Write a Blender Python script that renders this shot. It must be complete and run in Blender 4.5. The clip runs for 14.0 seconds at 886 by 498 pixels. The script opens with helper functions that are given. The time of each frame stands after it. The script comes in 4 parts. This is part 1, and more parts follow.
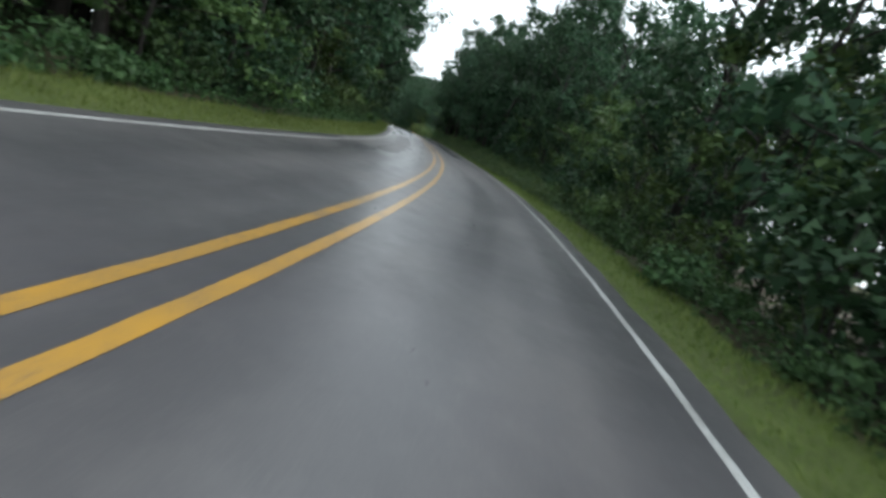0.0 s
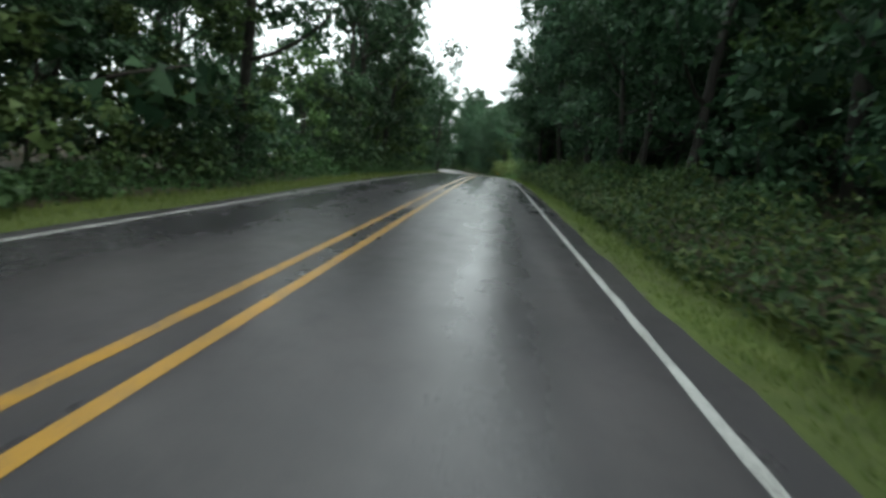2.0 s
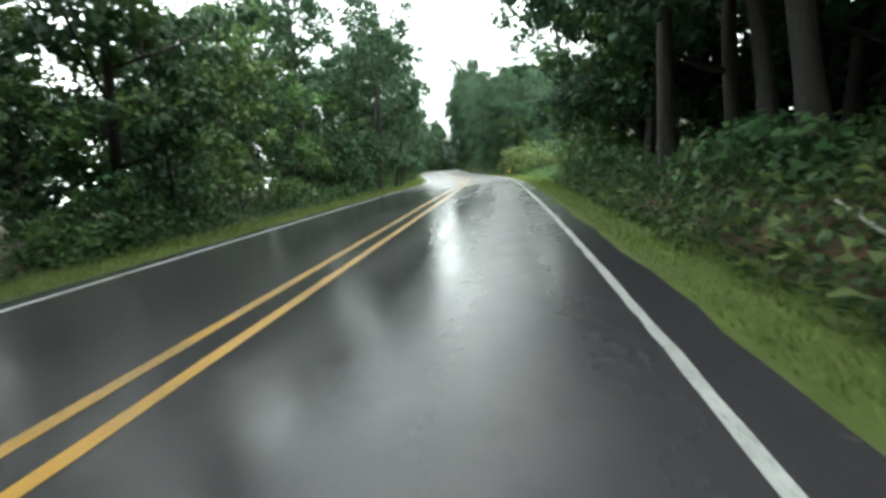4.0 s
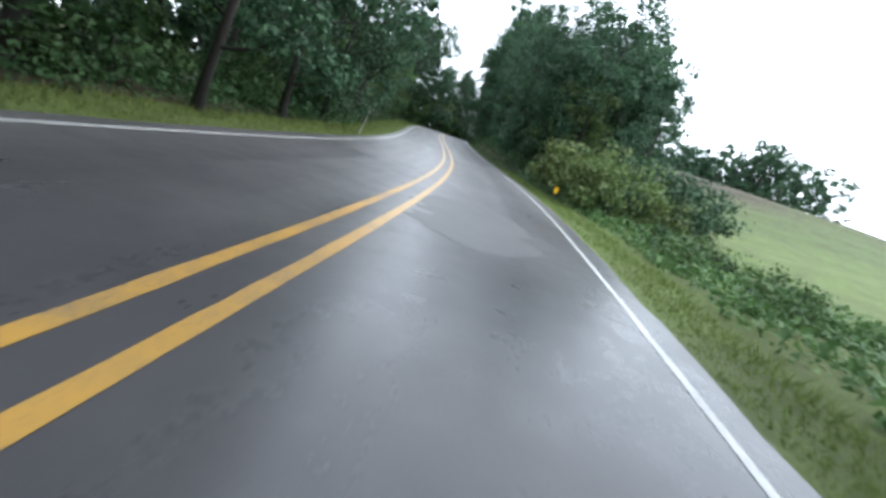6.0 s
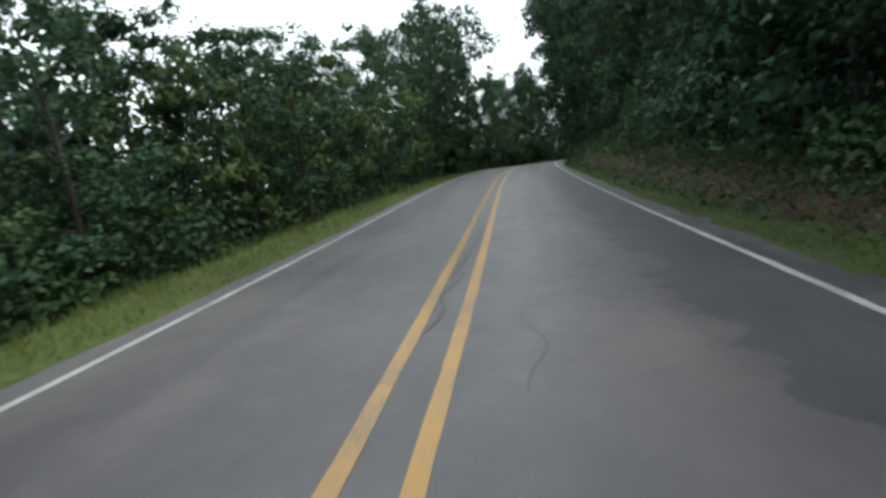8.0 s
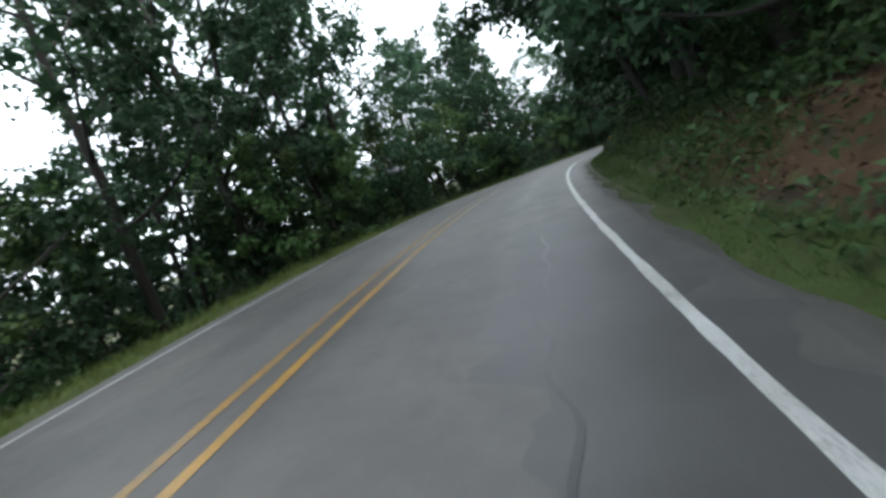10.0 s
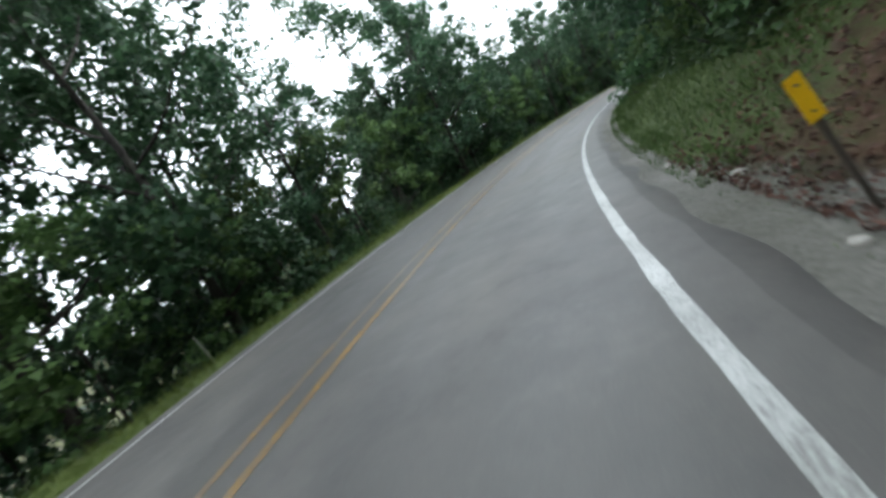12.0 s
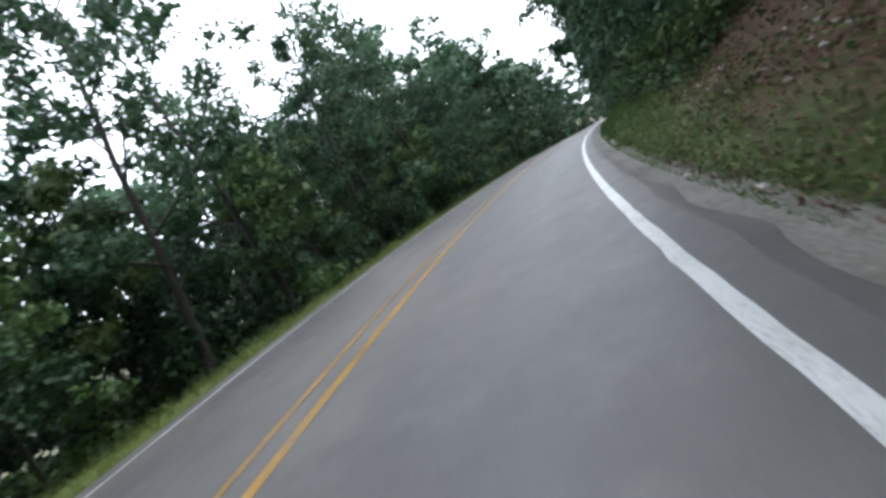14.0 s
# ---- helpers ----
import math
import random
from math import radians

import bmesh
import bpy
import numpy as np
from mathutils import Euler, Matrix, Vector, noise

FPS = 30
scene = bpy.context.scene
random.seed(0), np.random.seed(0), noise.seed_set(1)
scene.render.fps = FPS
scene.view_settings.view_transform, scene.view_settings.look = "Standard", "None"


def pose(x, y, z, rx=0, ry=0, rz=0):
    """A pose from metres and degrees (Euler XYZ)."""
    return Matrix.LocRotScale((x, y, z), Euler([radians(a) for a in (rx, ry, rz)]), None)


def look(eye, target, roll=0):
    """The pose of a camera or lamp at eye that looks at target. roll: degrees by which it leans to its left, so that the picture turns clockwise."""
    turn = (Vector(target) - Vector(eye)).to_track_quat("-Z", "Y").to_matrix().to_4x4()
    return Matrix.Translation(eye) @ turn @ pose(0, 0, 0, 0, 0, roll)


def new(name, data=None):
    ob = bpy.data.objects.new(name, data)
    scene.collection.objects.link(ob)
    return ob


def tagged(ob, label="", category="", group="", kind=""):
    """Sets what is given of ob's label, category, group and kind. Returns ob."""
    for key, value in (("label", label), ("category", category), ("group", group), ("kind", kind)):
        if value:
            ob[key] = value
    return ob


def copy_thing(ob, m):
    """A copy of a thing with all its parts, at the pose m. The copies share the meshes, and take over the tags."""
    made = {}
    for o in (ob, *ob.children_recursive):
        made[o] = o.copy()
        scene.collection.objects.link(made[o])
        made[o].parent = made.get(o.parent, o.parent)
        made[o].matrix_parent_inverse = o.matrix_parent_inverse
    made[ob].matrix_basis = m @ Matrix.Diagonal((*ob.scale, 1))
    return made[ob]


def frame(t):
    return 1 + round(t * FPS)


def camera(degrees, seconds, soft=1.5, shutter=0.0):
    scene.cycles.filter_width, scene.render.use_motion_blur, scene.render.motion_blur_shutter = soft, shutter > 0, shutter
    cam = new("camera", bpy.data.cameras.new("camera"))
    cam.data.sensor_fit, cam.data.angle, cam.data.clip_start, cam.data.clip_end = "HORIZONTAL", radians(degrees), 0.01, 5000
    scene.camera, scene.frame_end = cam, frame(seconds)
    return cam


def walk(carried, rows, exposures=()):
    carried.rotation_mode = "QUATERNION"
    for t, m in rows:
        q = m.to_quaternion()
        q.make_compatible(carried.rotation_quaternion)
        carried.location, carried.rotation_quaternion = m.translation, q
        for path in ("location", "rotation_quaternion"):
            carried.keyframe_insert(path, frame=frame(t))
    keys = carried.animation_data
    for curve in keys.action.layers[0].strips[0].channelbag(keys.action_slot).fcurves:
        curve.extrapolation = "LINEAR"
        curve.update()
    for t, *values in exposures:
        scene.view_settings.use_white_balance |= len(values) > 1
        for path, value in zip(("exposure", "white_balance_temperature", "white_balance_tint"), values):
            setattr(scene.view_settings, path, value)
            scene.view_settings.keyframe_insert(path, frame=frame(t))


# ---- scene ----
cam = camera(88.54, 14.0, soft=3.2, shutter=0.10)
walk(cam, [
    (0.00, look((0.90, -9.44, 0.90), (0.96, 0.34, -1.15), 20.3)),
    (0.50, look((1.21, -0.88, 1.10), (0.75, 8.86, -1.10), 22.4)),
    (1.00, look((0.86, 7.80, 1.32), (-0.42, 17.50, -0.74), 19.8)),
    (1.50, look((0.35, 16.54, 1.53), (-1.70, 26.13, -0.40), 13.8)),
    (2.00, look((-0.64, 25.01, 1.78), (-3.44, 34.45, 0.06), 5.0)),
    (2.50, look((-1.93, 33.09, 2.01), (-5.12, 42.42, 0.30), 0.1)),
    (3.00, look((-3.33, 40.86, 2.24), (-6.73, 50.12, 0.59), -3.0)),
    (3.50, look((-4.55, 47.38, 2.41), (-7.96, 56.64, 0.77), -5.5)),
    (4.00, look((-5.70, 53.47, 2.48), (-9.07, 62.72, 0.72), -4.5)),
    (4.20, look((-6.17, 55.85, 2.52), (-9.50, 65.09, 0.61), -3.2)),
    (4.50, look((-6.94, 59.35, 2.56), (-10.20, 68.57, 0.46), -0.6)),
    (4.80, look((-7.78, 62.73, 2.58), (-10.96, 71.94, 0.34), 3.1)),
    (5.10, look((-8.67, 66.06, 2.58), (-11.75, 75.28, 0.25), 7.3)),
    (5.40, look((-9.61, 69.39, 2.57), (-12.57, 78.64, 0.18), 11.7)),
    (5.70, look((-10.58, 72.80, 2.56), (-13.45, 82.07, 0.13), 15.7)),
    (6.00, look((-11.61, 76.34, 2.54), (-14.47, 85.61, 0.10), 19.0)),
    (6.30, look((-12.70, 80.08, 2.52), (-15.67, 89.32, 0.09), 21.1)),
    (6.50, look((-13.49, 82.67, 2.51), (-16.59, 91.86, 0.09), 21.9)),
    (7.00, look((-15.52, 89.58, 2.51), (-19.14, 98.54, -0.03), 21.3)),
    (7.50, look((-18.12, 96.34, 2.60), (-23.20, 104.70, 0.53), 5.4)),
    (8.00, look((-21.01, 103.30, 2.63), (-26.44, 111.51, 0.85), -7.3)),
    (8.50, look((-23.91, 110.74, 2.70), (-29.42, 118.94, 1.12), -11.4)),
    (9.00, look((-26.67, 118.17, 2.78), (-32.06, 126.49, 1.48), -16.2)),
    (9.20, look((-27.58, 120.96, 2.81), (-32.99, 129.27, 1.53), -17.2)),
    (9.50, look((-28.90, 124.95, 2.85), (-34.29, 133.27, 1.54), -18.3)),
    (9.80, look((-30.14, 128.71, 2.88), (-35.47, 137.06, 1.48), -18.7)),
    (10.10, look((-31.33, 132.34, 2.90), (-36.52, 140.75, 1.39), -18.7)),
    (10.40, look((-32.46, 135.94, 2.91), (-37.45, 144.45, 1.27), -18.9)),
    (10.70, look((-33.53, 139.63, 2.91), (-38.27, 148.25, 1.15), -19.5)),
    (11.00, look((-34.54, 143.52, 2.88), (-39.01, 152.28, 1.03), -21.1)),
    (11.30, look((-35.47, 147.72, 2.80), (-39.60, 156.63, 0.93), -23.9)),
    (11.50, look((-36.01, 150.67, 2.73), (-39.88, 159.71, 0.86), -26.5)),
    (12.00, look((-36.92, 159.27, 2.49), (-39.80, 168.68, 0.67), -28.8)),
    (12.50, look((-36.83, 168.36, 2.18), (-38.53, 178.07, 0.50), -26.0)),
    (13.00, look((-35.73, 177.19, 1.94), (-36.44, 187.06, 0.49), -29.0)),
    (13.50, look((-33.61, 185.43, 1.70), (-32.94, 195.31, 0.35), -29.1)),
    (14.00, look((-30.64, 193.13, 1.63), (-28.94, 202.88, 0.20), -28.7)),
], exposures=[(0.0, 0.40, 6350, 8), (0.5, 1.14, 6250, 10), (1.0, 0.65, 6300, 7), (1.5, 0.48, 6350, 6), (2.0, 0.68, 6600, 2), (2.5, 0.62, 6700, 0), (3.0, 0.78, 6700, 2), (3.5, 1.06, 6700, 2), (4.2, 1.76, 6800, 2), (6.3, 0.95, 6000, 12), (7.0, 0.68, 6400, 10), (7.5, 0.28, 6450, 10), (8.5, 0.70, 6350, 9), (9.2, 0.80, 6250, 10), (11.3, 1.38, 6250, 8), (12.0, 1.36, 6350, 8), (12.5, 1.45, 6300, 10), (13.0, 1.35, 6200, 11), (14.0, 1.36, 6200, 15)])

# bends of the road, in hundredths of a radian per metre every 10 m, and its grade in percent every 20 m, from 20 m before the start
CURVE = [1.82, 1.35, 0.85, 0.78, 0.67, 0.03, -0.04, 0.06, 0.26, 0.02, 0.44, 0.88, 0.52, 0.16, -0.25, -0.33, -0.79, -0.98, -1.48, -1.30, -1.18, -1.23, -1.47, -0.70, -0.41, -0.27, -0.19, -0.15, -0.14, -0.16, -0.19, -0.22, -0.25, -0.26, -0.26, -0.26]
GRADE = [1.97, 1.97, 2.71, 3.02, 0.67, -0.76, -0.16, 2.40, 0.60, -3.59, -2.55, -1.26, -3.48, -4.85, -5.56, -5.63, -5.30, -5.12]
GAP = 0.190          # centre of the road to each yellow line

# ---------------------------------------------------------------- world, light
world = bpy.data.worlds.new("overcast_sky")
scene.world = world
world.use_nodes = True
wn, wl = world.node_tree.nodes, world.node_tree.links
wn.clear()
sky = wn.new("ShaderNodeTexSky")
sky.sky_type = "NISHITA"
sky.sun_disc = False
sky.sun_elevation, sky.sun_rotation = radians(48), radians(80)
sky.air_density, sky.dust_density = 1.0, 4.0
skymul = wn.new("ShaderNodeMix")
skymul.data_type, skymul.blend_type = "RGBA", "MIX"
skymul.inputs["Factor"].default_value = 0.85
skymul.inputs["B"].default_value = (12.0, 13.0, 13.6, 1)
wl.new(sky.outputs["Color"], skymul.inputs["A"])
wbg = wn.new("ShaderNodeBackground")
wbg.inputs["Strength"].default_value = 0.13
wl.new(skymul.outputs["Result"], wbg.inputs["Color"])
wl.new(wbg.outputs["Background"], wn.new("ShaderNodeOutputWorld").inputs["Surface"])
sun = new("sun", bpy.data.lights.new("sun", "SUN"))
sun.data.energy, sun.data.angle, sun.data.color = 1.4, radians(25), (1.0, 0.97, 0.92)
sun.matrix_world = pose(0, 0, 60, 42, 0, 100)


# ---------------------------------------------------------------- materials
def nodes_of(name):
    m = bpy.data.materials.new(name)
    m.use_nodes = True
    m.node_tree.nodes.clear()
    return m, m.node_tree.nodes, m.node_tree.links


def noise_tex(n, l, scale, detail=4.0, rough=0.55, stretch=None):
    co = n.new("ShaderNodeTexCoord")
    t = n.new("ShaderNodeTexNoise")
    t.inputs["Scale"].default_value, t.inputs["Detail"].default_value, t.inputs["Roughness"].default_value = scale, detail, rough
    src = co.outputs["Object"]
    if stretch:
        mp = n.new("ShaderNodeMapping")
        mp.inputs["Scale"].default_value = stretch
        l.new(src, mp.inputs["Vector"])
        src = mp.outputs["Vector"]
    l.new(src, t.inputs["Vector"])
    return t.outputs["Fac"]


def ramp(n, l, src, stops):
    r = n.new("ShaderNodeValToRGB")
    e = r.color_ramp.elements
    e[0].position, e[0].color = stops[0][0], (*stops[0][1], 1)
    e[1].position, e[1].color = stops[-1][0], (*stops[-1][1], 1)
    for p, c in stops[1:-1]:
        x = e.new(p)
        x.color = (*c, 1)
    l.new(src, r.inputs["Fac"])
    return r.outputs["Color"]


def mix_color(n, l, fac, a, b, mode="MIX"):
    m = n.new("ShaderNodeMix")
    m.data_type, m.blend_type = "RGBA", mode
    for key, v in (("Factor", fac), ("A", a), ("B", b)):
        sock = m.inputs[key] if key != "Factor" else m.inputs[0]
        if isinstance(v, (int, float)):
            sock.default_value = v
        elif isinstance(v, tuple):
            sock.default_value = (*v, 1)
        else:
            l.new(v, sock)
    return m.outputs["Result"]


def value_range(n, l, src, a, b, lo, hi):
    m = n.new("ShaderNodeMapRange")
    for key, v in (("From Min", a), ("From Max", b), ("To Min", lo), ("To Max", hi)):
        m.inputs[key].default_value = v
    l.new(src, m.inputs["Value"])
    return m.outputs["Result"]


def finish(m, n, l, color, rough=0.6, bump=None, bump_strength=0.3, bump_dist=0.02, translucent=0.0, specular=0.5, coat=0.0):
    b = n.new("ShaderNodeBsdfPrincipled")
    for key, v in (("Base Color", color), ("Roughness", rough)):
        if isinstance(v, tuple):
            b.inputs[key].default_value = (*v, 1)
        elif isinstance(v, (int, float)):
            b.inputs[key].default_value = v
        else:
            l.new(v, b.inputs[key])
    if isinstance(specular, (int, float)):
        b.inputs["Specular IOR Level"].default_value = specular
    else:
        l.new(specular, b.inputs["Specular IOR Level"])
    b.inputs["Coat Weight"].default_value = coat
    if bump is not None:
        bm = n.new("ShaderNodeBump")
        bm.inputs["Strength"].default_value, bm.inputs["Distance"].default_value = bump_strength, bump_dist
        l.new(bump, bm.inputs["Height"])
        l.new(bm.outputs["Normal"], b.inputs["Normal"])
    out = n.new("ShaderNodeOutputMaterial")
    if translucent:
        t = n.new("ShaderNodeBsdfTranslucent")
        if isinstance(color, tuple):
            t.inputs["Color"].default_value = (*color, 1)
        else:
            l.new(color, t.inputs["Color"])
        s = n.new("ShaderNodeMixShader")
        s.inputs["Fac"].default_value = translucent
        l.new(b.outputs["BSDF"], s.inputs[1])
        l.new(t.outputs["BSDF"], s.inputs[2])
        l.new(s.outputs["Shader"], out.inputs["Surface"])
    else:
        l.new(b.outputs["BSDF"], out.inputs["Surface"])
    return m


def attribute(n, name):
    a = n.new("ShaderNodeAttribute")
    a.attribute_name = name
    return a


def asphalt_material():
    m, n, l = nodes_of("wet_asphalt")
    road_co = attribute(n, "across").outputs["Fac"]
    along = attribute(n, "along").outputs["Fac"]
    comb = n.new("ShaderNodeCombineXYZ")
    l.new(road_co, comb.inputs["X"])
    l.new(along, comb.inputs["Y"])
    streak = n.new("ShaderNodeTexNoise")
    mp = n.new("ShaderNodeMapping")
    mp.inputs["Scale"].default_value = (1.1, 0.055, 1)
    l.new(comb.outputs["Vector"], mp.inputs["Vector"])
    l.new(mp.outputs["Vector"], streak.inputs["Vector"])
    streak.inputs["Scale"].default_value, streak.inputs["Detail"].default_value = 1.0, 5
    grain = noise_tex(n, l, 95, 3, 0.6)
    patch = noise_tex(n, l, 0.35, 4, 0.6)
    blot = noise_tex(n, l, 1.9, 7, 0.74)
    c = ramp(n, l, patch, [(0.3, (0.062, 0.062, 0.065)), (0.5, (0.092, 0.090, 0.091)), (0.72, (0.130, 0.125, 0.120))])
    c = mix_color(n, l, value_range(n, l, streak.outputs["Fac"], 0.42, 0.66, 0.0, 0.6), c, (0.052, 0.053, 0.057))
    c = mix_color(n, l, value_range(n, l, grain, 0.5, 0.75, 0.0, 0.45), c, (0.15, 0.147, 0.14))
    c = mix_color(n, l, value_range(n, l, blot, 0.52, 0.70, 0.0, 0.4), c, (0.050, 0.050, 0.053))
    c = mix_color(n, l, value_range(n, l, blot, 0.46, 0.30, 0.0, 0.3), c, (0.14, 0.136, 0.132))
    # cooler stone in the older stretch, warmer chippings in the long bend
    stone_tint = mix_color(n, l, value_range(n, l, along, 85, 125, 0, 1), (1.0, 0.975, 1.0), (1.05, 1.0, 0.94))
    c = mix_color(n, l, 1.0, c, stone_tint, "MULTIPLY")
    # asphalt darkened and tinted slightly purple between the woods
    dark_tint = ramp(n, l, value_range(n, l, along, 10, 90, 0, 1), [(0.0, (1, 1, 1)), (0.25, (0.56, 0.54, 0.57)), (0.36, (0.44, 0.42, 0.46)), (0.52, (0.44, 0.42, 0.46)), (0.78, (0.56, 0.55, 0.56)), (1.0, (1, 1, 1))])
    c = mix_color(n, l, 1.0, c, dark_tint, "MULTIPLY")
    rough = n.new("ShaderNodeMath")
    rough.operation = "ADD"
    l.new(value_range(n, l, streak.outputs["Fac"], 0.35, 0.65, 0.06, -0.07), rough.inputs[0])
    # smooth surfacing beside the coarser wheel lane between the woods
    ragged = n.new("ShaderNodeMath")
    ragged.operation = "ADD"
    l.new(road_co, ragged.inputs[0])
    l.new(value_range(n, l, blot, 0.3, 0.7, -0.05, 0.05), ragged.inputs[1])
    tree_reflection = n.new("ShaderNodeMath")
    tree_reflection.operation = "MULTIPLY"
    l.new(value_range(n, l, ragged.outputs["Value"], 1.16, 1.08, 0.0, 1.0), tree_reflection.inputs[0])
    l.new(ramp(n, l, value_range(n, l, along, 40, 84, 0, 1), [(0.0, (0, 0, 0)), (0.18, (1, 1, 1)), (0.75, (1, 1, 1)), (1.0, (0, 0, 0))]), tree_reflection.inputs[1])
    # dark reflection of the trees put into the base colour
    c = mix_color(n, l, value_range(n, l, tree_reflection.outputs["Value"], 0, 1, 0, 0.6), c, (0.034, 0.033, 0.034))
    wet = n.new("ShaderNodeMath")
    wet.operation = "MULTIPLY_ADD"
    l.new(tree_reflection.outputs["Value"], wet.inputs[0])
    wet.inputs[1].default_value = -0.10
    uneven = n.new("ShaderNodeMath")
    uneven.operation = "ADD"
    l.new(value_range(n, l, blot, 0.3, 0.7, -0.05, 0.05), uneven.inputs[0])
    uneven2 = n.new("ShaderNodeMath")
    uneven2.operation = "ADD"
    l.new(value_range(n, l, patch, 0.3, 0.7, -0.04, 0.04), uneven2.inputs[0])
    l.new(rough.outputs["Value"], uneven2.inputs[1])
    l.new(uneven2.outputs["Value"], uneven.inputs[1])
    l.new(uneven.outputs["Value"], wet.inputs[2])
    l.new(ramp(n, l, value_range(n, l, along, -20, 330, 0, 1), [(p, (v, v, v)) for p, v in ((0.0, 0.42), (0.10, 0.35), (0.19, 0.27), (0.25, 0.26), (0.29, 0.36), (0.36, 0.46), (0.5, 0.56), (1.0, 0.56))]), rough.inputs[1])
    # specular lowered between the woods to dim the sky's reflection
    specular_level = ramp(n, l, value_range(n, l, along, 20, 90, 0, 1), [(0.0, (0.5, 0.5, 0.5)), (0.25, (0.27, 0.27, 0.27)), (0.62, (0.27, 0.27, 0.27)), (0.9, (0.5, 0.5, 0.5))])
    return finish(m, n, l, c, wet.outputs["Value"], grain, 0.10, 0.006, specular=specular_level)


def paint_material(name, base, worn, thin=0.58):
    m, n, l = nodes_of(name)
    big, fine = noise_tex(n, l, 1.6, 5, 0.7), noise_tex(n, l, 60, 4, 0.7)
    c = mix_color(n, l, value_range(n, l, big, 0.3, 0.7, 0.0, 0.8), base, worn)
    wear = n.new("ShaderNodeMath")
    wear.operation = "ADD"
    l.new(fine, wear.inputs[0])
    l.new(attribute(n, "worn").outputs["Fac"], wear.inputs[1])
    wear2 = n.new("ShaderNodeMath")
    wear2.operation = "MULTIPLY_ADD"
    l.new(big, wear2.inputs[0])
    wear2.inputs[1].default_value = 0.35
    l.new(wear.outputs["Value"], wear2.inputs[2])
    c = mix_color(n, l, value_range(n, l, wear2.outputs["Value"], thin + 0.175, thin + 0.30, 0.0, 0.85), c, (0.10, 0.095, 0.09))
    return finish(m, n, l, c, 0.34, fine, 0.15, 0.004)


def leaf_material(name, dark, light, translucent=0.28, rough=0.42):
    m, n, l = nodes_of(name)
    geo, info = n.new("ShaderNodeNewGeometry"), n.new("ShaderNodeObjectInfo")
    c = ramp(n, l, geo.outputs["Random Per Island"], [(0.0, dark), (0.6, tuple((a + b) / 2 for a, b in zip(dark, light))), (1.0, light)])
    hue = n.new("ShaderNodeHueSaturation")
    l.new(value_range(n, l, info.outputs["Random"], 0, 1, 0.485, 0.515), hue.inputs["Hue"])
    l.new(value_range(n, l, info.outputs["Random"], 0, 1, 0.75, 1.2), hue.inputs["Value"])
    hue.inputs["Saturation"].default_value = 0.92
    l.new(c, hue.inputs["Color"])
    return finish(m, n, l, hue.outputs["Color"], rough, None, translucent=translucent, specular=0.16)


def bark_material():
    m, n, l = nodes_of("wet_bark")
    a, b = noise_tex(n, l, 9, 6, 0.7, (1, 1, 0.18)), noise_tex(n, l, 1.3, 3)
    c = ramp(n, l, a, [(0.3, (0.010, 0.009, 0.008)), (0.55, (0.026, 0.022, 0.018)), (0.8, (0.060, 0.053, 0.044))])
    c = mix_color(n, l, value_range(n, l, noise_tex(n, l, 3.2, 4, 0.6, (1, 1, 0.12)), 0.45, 0.62, 0, 0.75), c, (0.012, 0.010, 0.008))
    c = mix_color(n, l, value_range(n, l, b, 0.55, 0.75, 0, 0.5), c, (0.05, 0.065, 0.03))
    return finish(m, n, l, c, 0.75, a, 0.8, 0.03)


def ground_material():
    """Forest soil, mown verge, gravel shoulder, red clay and field grass, blended by painted weights."""
    m, n, l = nodes_of("ground")
    mid, fine, big = noise_tex(n, l, 3.0, 6, 0.65), noise_tex(n, l, 28, 5, 0.7), noise_tex(n, l, 0.5, 4, 0.6)
    litter = ramp(n, l, fine, [(0.3, (0.018, 0.014, 0.010)), (0.55, (0.050, 0.036, 0.022)), (0.8, (0.11, 0.08, 0.05))])
    grass = ramp(n, l, mid, [(0.25, (0.064, 0.098, 0.021)), (0.55, (0.105, 0.146, 0.033)), (0.8, (0.146, 0.163, 0.046))])
    grass = mix_color(n, l, value_range(n, l, fine, 0.5, 0.8, 0, 0.5), grass, (0.07, 0.09, 0.022))
    gravel = ramp(n, l, fine, [(0.3, (0.12, 0.113, 0.105)), (0.55, (0.27, 0.257, 0.24)), (0.8, (0.46, 0.44, 0.41))])
    clay = ramp(n, l, mid, [(0.25, (0.045, 0.023, 0.014)), (0.5, (0.095, 0.046, 0.028)), (0.8, (0.15, 0.085, 0.055))])
    clay = mix_color(n, l, value_range(n, l, fine, 0.5, 0.75, 0, 0.6), clay, (0.06, 0.035, 0.022))
    dull = ramp(n, l, mid, [(0.25, (0.037, 0.061, 0.014)), (0.55, (0.061, 0.093, 0.022)), (0.8, (0.092, 0.110, 0.030))])
    grass = mix_color(n, l, attribute(n, "rough").outputs["Fac"], grass, dull)
    c = litter
    for name, col in (("clay", clay), ("grass", grass), ("gravel", gravel)):
        w = attribute(n, name).outputs["Fac"]
        add = n.new("ShaderNodeMath")
        add.operation = "ADD"
        l.new(w, add.inputs[0])
        l.new(value_range(n, l, mid, 0.3, 0.7, -0.35, 0.35), add.inputs[1])
        c = mix_color(n, l, value_range(n, l, add.outputs["Value"], 0.35, 0.65, 0, 1), c, col)
    c = mix_color(n, l, value_range(n, l, big, 0.3, 0.7, 0, 0.6), c, (0.045, 0.048, 0.02))
    return finish(m, n, l, c, 0.85, fine, 0.7, 0.05, specular=0.3)


